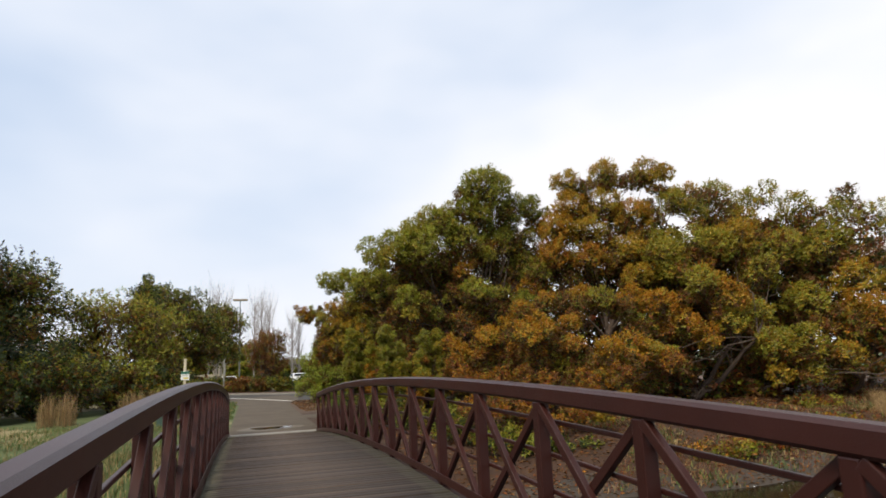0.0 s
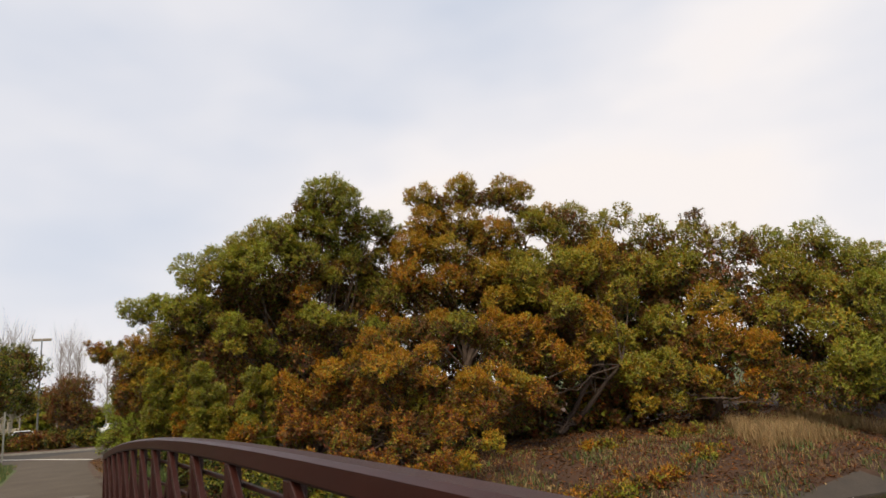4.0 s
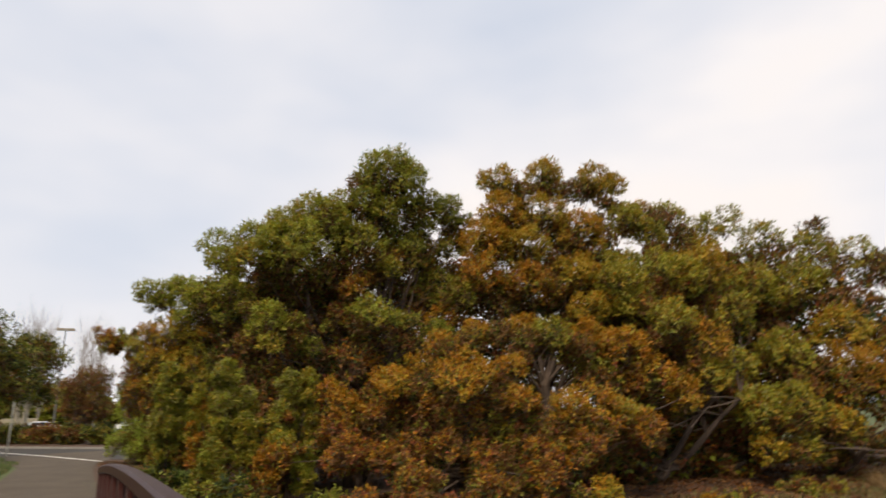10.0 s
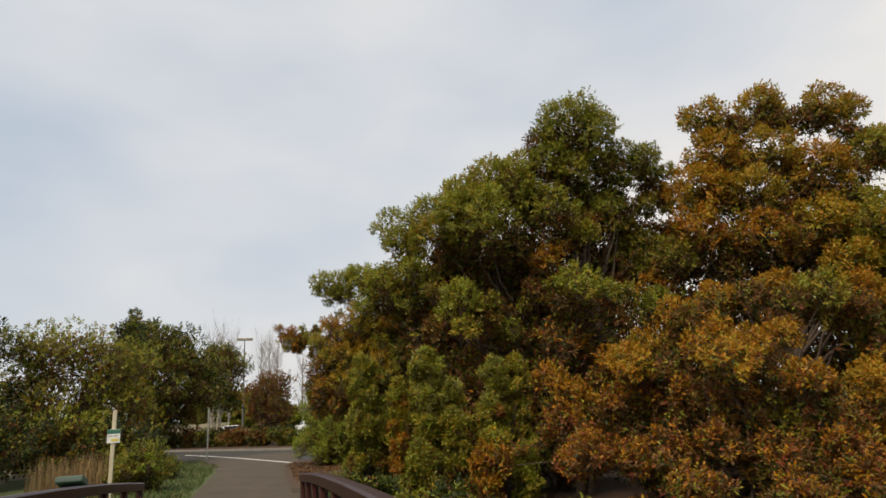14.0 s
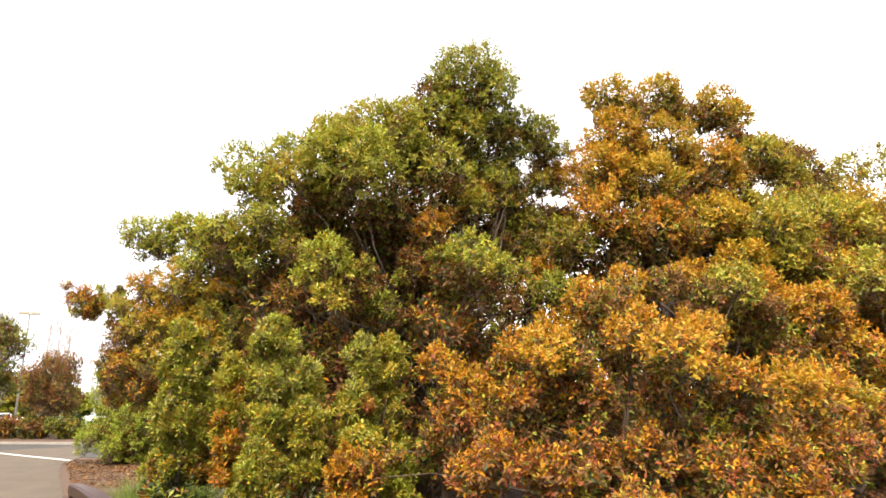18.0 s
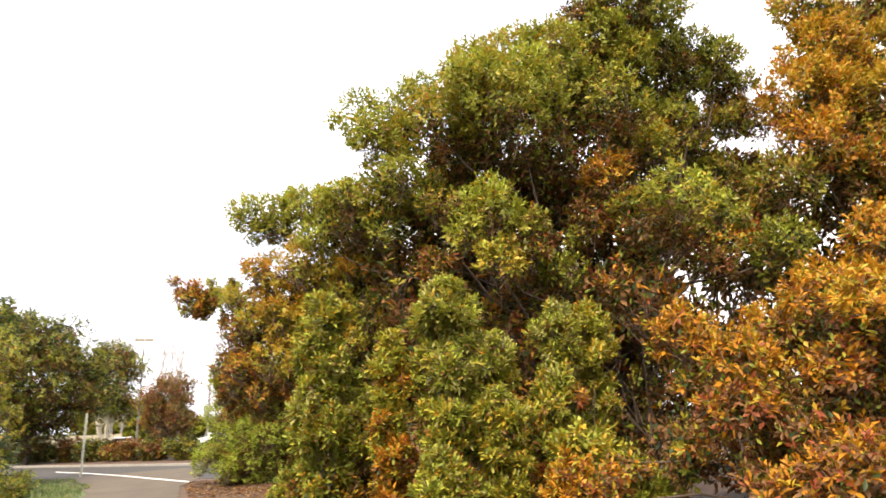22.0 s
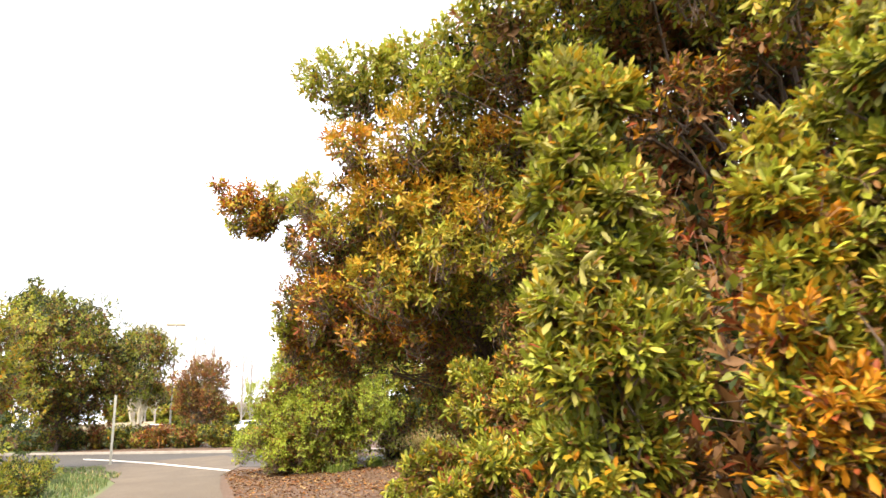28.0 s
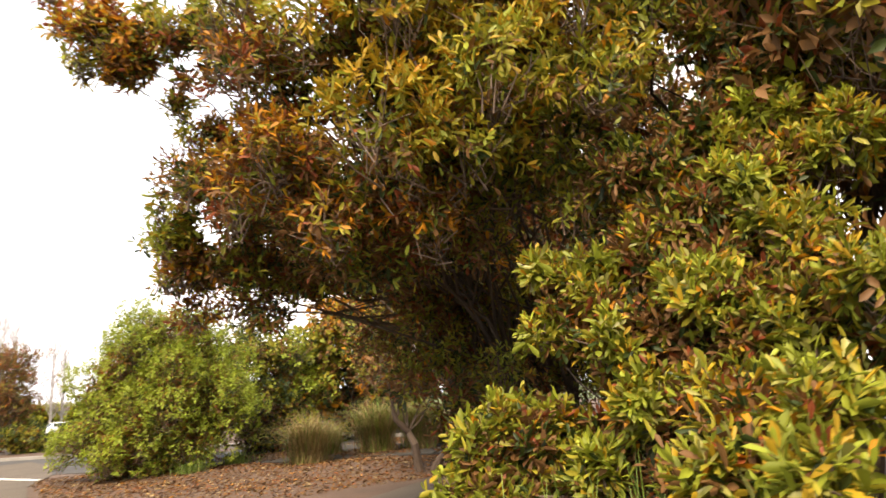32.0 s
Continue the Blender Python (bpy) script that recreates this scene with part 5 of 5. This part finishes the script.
blades("grass", scatter(grng, 16000, -6.5, -1.5, 32, 53, lambda x, y: x < -1.5 - .25 * np.maximum(y - 47, 0) - .15 * np.sin(y * 1.3)), .17, .010, .6, [BLADE_VERGE, BLADE_DRY], grng, "fresh green grass verge along the path", "grass", share=[.9, .1])
blades("grass", scatter(grng, 20000, -12, -1.75, 12.5, 20.5, lambda x, y: land(x, y) > -.9), .24, .009, .6, [BLADE_VERGE, BLADE_DRY], grng, "rough straw and green grass on the near bank", "grass", share=[.55, .45])
blades("dry_grass", scatter(grng, 12000, 17.5, 25.0, 13.8, 17.6, lambda x, y: patchy(x, y) > -.1), .62, .005, .8, [BLADE_DRY, BLADE_REED], grng, "tall straw-coloured dry grass on the bank", "grass")
blades("dry_grass", scatter(grng, 22000, 6.5, 27.0, 12.6, 18.5, lambda x, y: (patchy(x * 1.1, y * 1.1) > -.4) & (land(x, y) > -.95)), .17, .006, 1.1, [BLADE_REED, LEAF_RED, BLADE_GREEN], grng, "short reddish and tan grass over the bank", "grass", share=[.5, .25, .25])
blades("weeds", scatter(grng, 12000, 8.0, 27.0, 11.6, 17.5, lambda x, y: (patchy(x * 1.6, y * 1.6) > .35) & (land(x, y) > -1.0)), .20, .012, 1.0, [BLADE_VERGE, BLADE_DRY], grng, "low green weeds along the water's edge", "weeds", share=[.7, .3])
blades("strap_plants", scatter(grng, 9000, 2.3, 3.3, 23.2, 25.3), 1.22, .006, .9, [BLADE_GREEN, BLADE_DRY], grng, "bright green strap-leaved plants beside the rail", "plants", share=[.93, .07])
blades("strap_plants", scatter(grng, 1100, 2.0, 2.8, 20.0, 23.2), 1.05, .013, .55, [BLADE_VERGE, BLADE_DRY], grng, "green strap-leaved plants along the bridge edge", "plants", share=[.93, .07])


def grass_tuft(x, y, h, n, green):
    rng = np.random.default_rng(int(x * 100 + y * 7))
    root = tagged(new("grass_tuft"), "arching tan and green ornamental grass tuft on mulch", "grass tuft", "grass tufts on the mulch bed")
    root.location = stand(x, y)
    p = np.concatenate([rng.normal(size=(n, 2)) * .19, np.zeros((n, 1))], 1)
    blades("blade", p, h, .008, 1.25, [BLADE_GREEN, BLADE_DRY], rng, "", "", root=root, share=[green, 1 - green])
    return root


for x, y, h, n, g in ((8.4, 41.0, 1.5, 1500, .22), (10.6, 41.0, 1.7, 1500, .38), (11.9, 40.6, 1.8, 1500, .40), (13.2, 41.6, 1.5, 1200, .6), (9.7, 42.6, 1.1, 900, .55), (9.9, 43.9, .8, 500, .9), (7.1, 43.2, .45, 260, .95), (5.4, 41.8, .35, 200, .95)):
    grass_tuft(x, y, h, n, g)


def fallen(points, rng, length, mats, share, label):
    n = len(points)
    a = rng.uniform(0, 2 * math.pi, n)
    along = np.stack([np.cos(a), np.sin(a), rng.normal(size=n) * .25], 1)
    S = length * rng.uniform(.6, 1.3, n)
    v, f = leaf_arrays(points + np.array([0, 0, .02]), along, np.tile([0, 0, 1.0], (n, 1)) + rng.normal(size=(n, 3)) * .3, S, S * .2, False)
    return tagged(new("fallen_leaves", arrays_mesh("fallen_leaves", v, f, mats, np.repeat(rng.choice(len(mats), n, p=share), 2))), label, "leaves", kind="stuff")


fallen(scatter(grng, 44000, 3.0, 27.0, 12.5, 22.0, lambda x, y: land(x, y) > -.98), grng, .11, [FALLEN_BROWN, FALLEN_RED, LEAF_ORANGE, BLADE_DRY], [.68, .27, .02, .03], "reddish brown fallen leaves covering the bank")
fallen(scatter(grng, 26000, 2.0, 16.0, 34.6, 46.0), grng, .10, [FALLEN_BROWN, BLADE_DRY, FALLEN_RED, LEAF_ORANGE], [.66, .13, .18, .03], "brown bark chips and fallen leaves on the bed")
fl = scatter(grng, 900, 6, 30, 4, 13.5)
fl[:, 2] = -1.015
fallen(fl, grng, .06, [WHITE_SIGN, BLADE_DRY], [.6, .4], "pale specks floating on the water")

# ---- small things past the bridge ----
post = tagged(new("sign_post"), "pale wooden post carrying a small green and white sign", "sign")
post.location = stand(-3.64, 31.87)
part("post", box(bmesh.new(), Matrix.Translation((0, 0, 1.40)), .11, .11, 3.0, .012), WOOD_POST, post)
sign = part("sign_plate", box(bmesh.new(), Matrix.Translation((.02, -.075, 2.13)), .36, .02, .40, .004), WHITE_SIGN, post, "white sign plate")
part("sign_band", box(bmesh.new(), Matrix.Translation((.02, -.089, 2.265)), .36, .006, .12), GREEN_SIGN, sign, "green band")
part("sign_band", box(bmesh.new(), Matrix.Translation((.06, -.089, 2.02)), .2, .006, .07), YELLOW_SIGN, sign, "yellow band")
part("sign_text_bar", box(bmesh.new(), Matrix.Translation((.0, -.089, 2.14)), .26, .006, .02), GREY_POST, sign, "grey line of writing")

stake = tagged(part("marker_post", box(bmesh.new(), Matrix.Translation((0, 0, 1.5)), .1, .1, 3.3, .01), GREY_POST), "thin grey upright post at the roadside", "post")
stake.location = stand(-2.65, 54.2)

trash = tagged(new("trash_bin"), "dark green metal trash bin with a slanted lid", "bin")
trash.location = stand(-4.2, 30.0)
part("body", box(bmesh.new(), Matrix.Translation((0, 0, .42)), .62, .62, .86, .03), BIN_GREEN, trash)
part("lid", box(bmesh.new(), Matrix.Translation((0, 0, .98)) @ Euler((radians(-18), 0, 0)).to_matrix().to_4x4(), .68, .7, .18, .04), BIN_GREEN, trash, "slanted hinged lid")

lamp = tagged(new("street_lamp"), "tall car park lamp with two flat heads", "street lamp")
lamp.location = (-2.0, 103, 0)
part("pole", tube(bmesh.new(), [(0, 0, 0), (0, 0, 6.5), (0, 0, 13.0)], [.14, .11, .08], 8), DULL_METAL, lamp)
for s in (-1, 1):
    part("head", box(bmesh.new(), Matrix.Translation((s * .56, 0, 13.1)), 1.06, .6, .34, .06), LAMP_HEAD, lamp, "beige flat lamp head")


def car(x, y, turn, paint, label):
    root = tagged(new("car"), label, "car", "parked cars in the far car park")
    root.location, root.rotation_euler = (x, y, 0), (0, 0, radians(turn))
    bm = bmesh.new()
    box(bm, Matrix.Translation((0, 0, .62)), 4.5, 1.8, .62, .16)
    part("body", bm, paint, root)
    bm = bmesh.new()
    vs = bmesh.ops.create_cube(bm, size=1.0, matrix=Matrix.Translation((-.25, 0, 1.18)) @ Matrix.Diagonal((2.7, 1.6, .56, 1)))["verts"]
    for v in vs:
        if v.co.z > 1.2:
            v.co.x = -.25 + (v.co.x + .25) * .68
            v.co.y *= .86
    bmesh.ops.bevel(bm, geom=list(bm.edges), offset=.08, segments=2, affect="EDGES")
    cabin = part("cabin", bm, paint, root)
    for sy in (-1, 1):
        part("window", box(bmesh.new(), Matrix.Translation((-.25, sy * .755, 1.2)) @ Euler((sy * radians(12), 0, 0)).to_matrix().to_4x4(), 1.9, .03, .36, .01), GLASS_DARK, cabin, "dark side glass")
    for sx, tilt in ((-1.42, 28), (.93, -34)):
        part("windscreen", box(bmesh.new(), Matrix.Translation((sx, 0, 1.2)) @ Euler((0, radians(tilt), 0)).to_matrix().to_4x4(), .03, 1.3, .42, .01), GLASS_DARK, cabin, "dark windscreen")
    for wx in (-1.4, 1.4):
        for wy in (-.86, .86):
            m = Matrix.Translation((wx, wy, .33)) @ Euler((radians(90), 0, 0)).to_matrix().to_4x4()
            bm = bmesh.new()
            bmesh.ops.create_cone(bm, cap_ends=True, segments=20, radius1=.33, radius2=.33, depth=.22, matrix=m)
            tyre = part("tyre", bm, RUBBER, root)
            bm = bmesh.new()
            bmesh.ops.create_cone(bm, cap_ends=True, segments=14, radius1=.2, radius2=.18, depth=.25, matrix=m)
            part("rim", bm, METAL, tyre, "grey metal rim")
    return root


car(7.4, 106, 12, CAR_WHITE, "white parked saloon car beyond the hedge")
car(12.6, 107, 12, CAR_GREY, "dark grey parked car beyond the hedge")
car(-3.4, 106, 10, CAR_WHITE, "white parked car behind the far trees")
# Upright slab added in place of a sunlit lawn past the car park.
bm = bmesh.new()
box(bm, Matrix.Translation((-9, 118, .9)), 9, .3, 1.8, .02)
tagged(part("far_lawn_slab", bm, SLAB_PALE), "low pale ochre slab standing in for a sunlit lawn beyond the car park", "wall", kind="structure")
ring_points = [(.02 + 1.25 * math.cos(a) * (1 + .12 * math.sin(2 * a)), 25.95 + .95 * math.sin(a) * (1 + .15 * math.cos(3 * a)), .0222) for a in (2 * math.pi * k / 32 for k in range(32))]
bm = bmesh.new()
bm.faces.new([bm.verts.new(p) for p in ring_points])
tagged(part("silt_patch", bm, SILT), "pale dried silt around the puddle", "silt")
puddle_points = [(.05 + .78 * math.cos(a) * (1 + .18 * math.sin(3 * a)), 25.9 + .62 * math.sin(a) * (1 + .22 * math.cos(2 * a)), .0245) for a in (2 * math.pi * k / 28 for k in range(28))]
bm = bmesh.new()
bm.faces.new([bm.verts.new(p) for p in puddle_points])
tagged(part("puddle", bm, PUDDLE), "shallow rain puddle reflecting the sky on the path", "puddle")
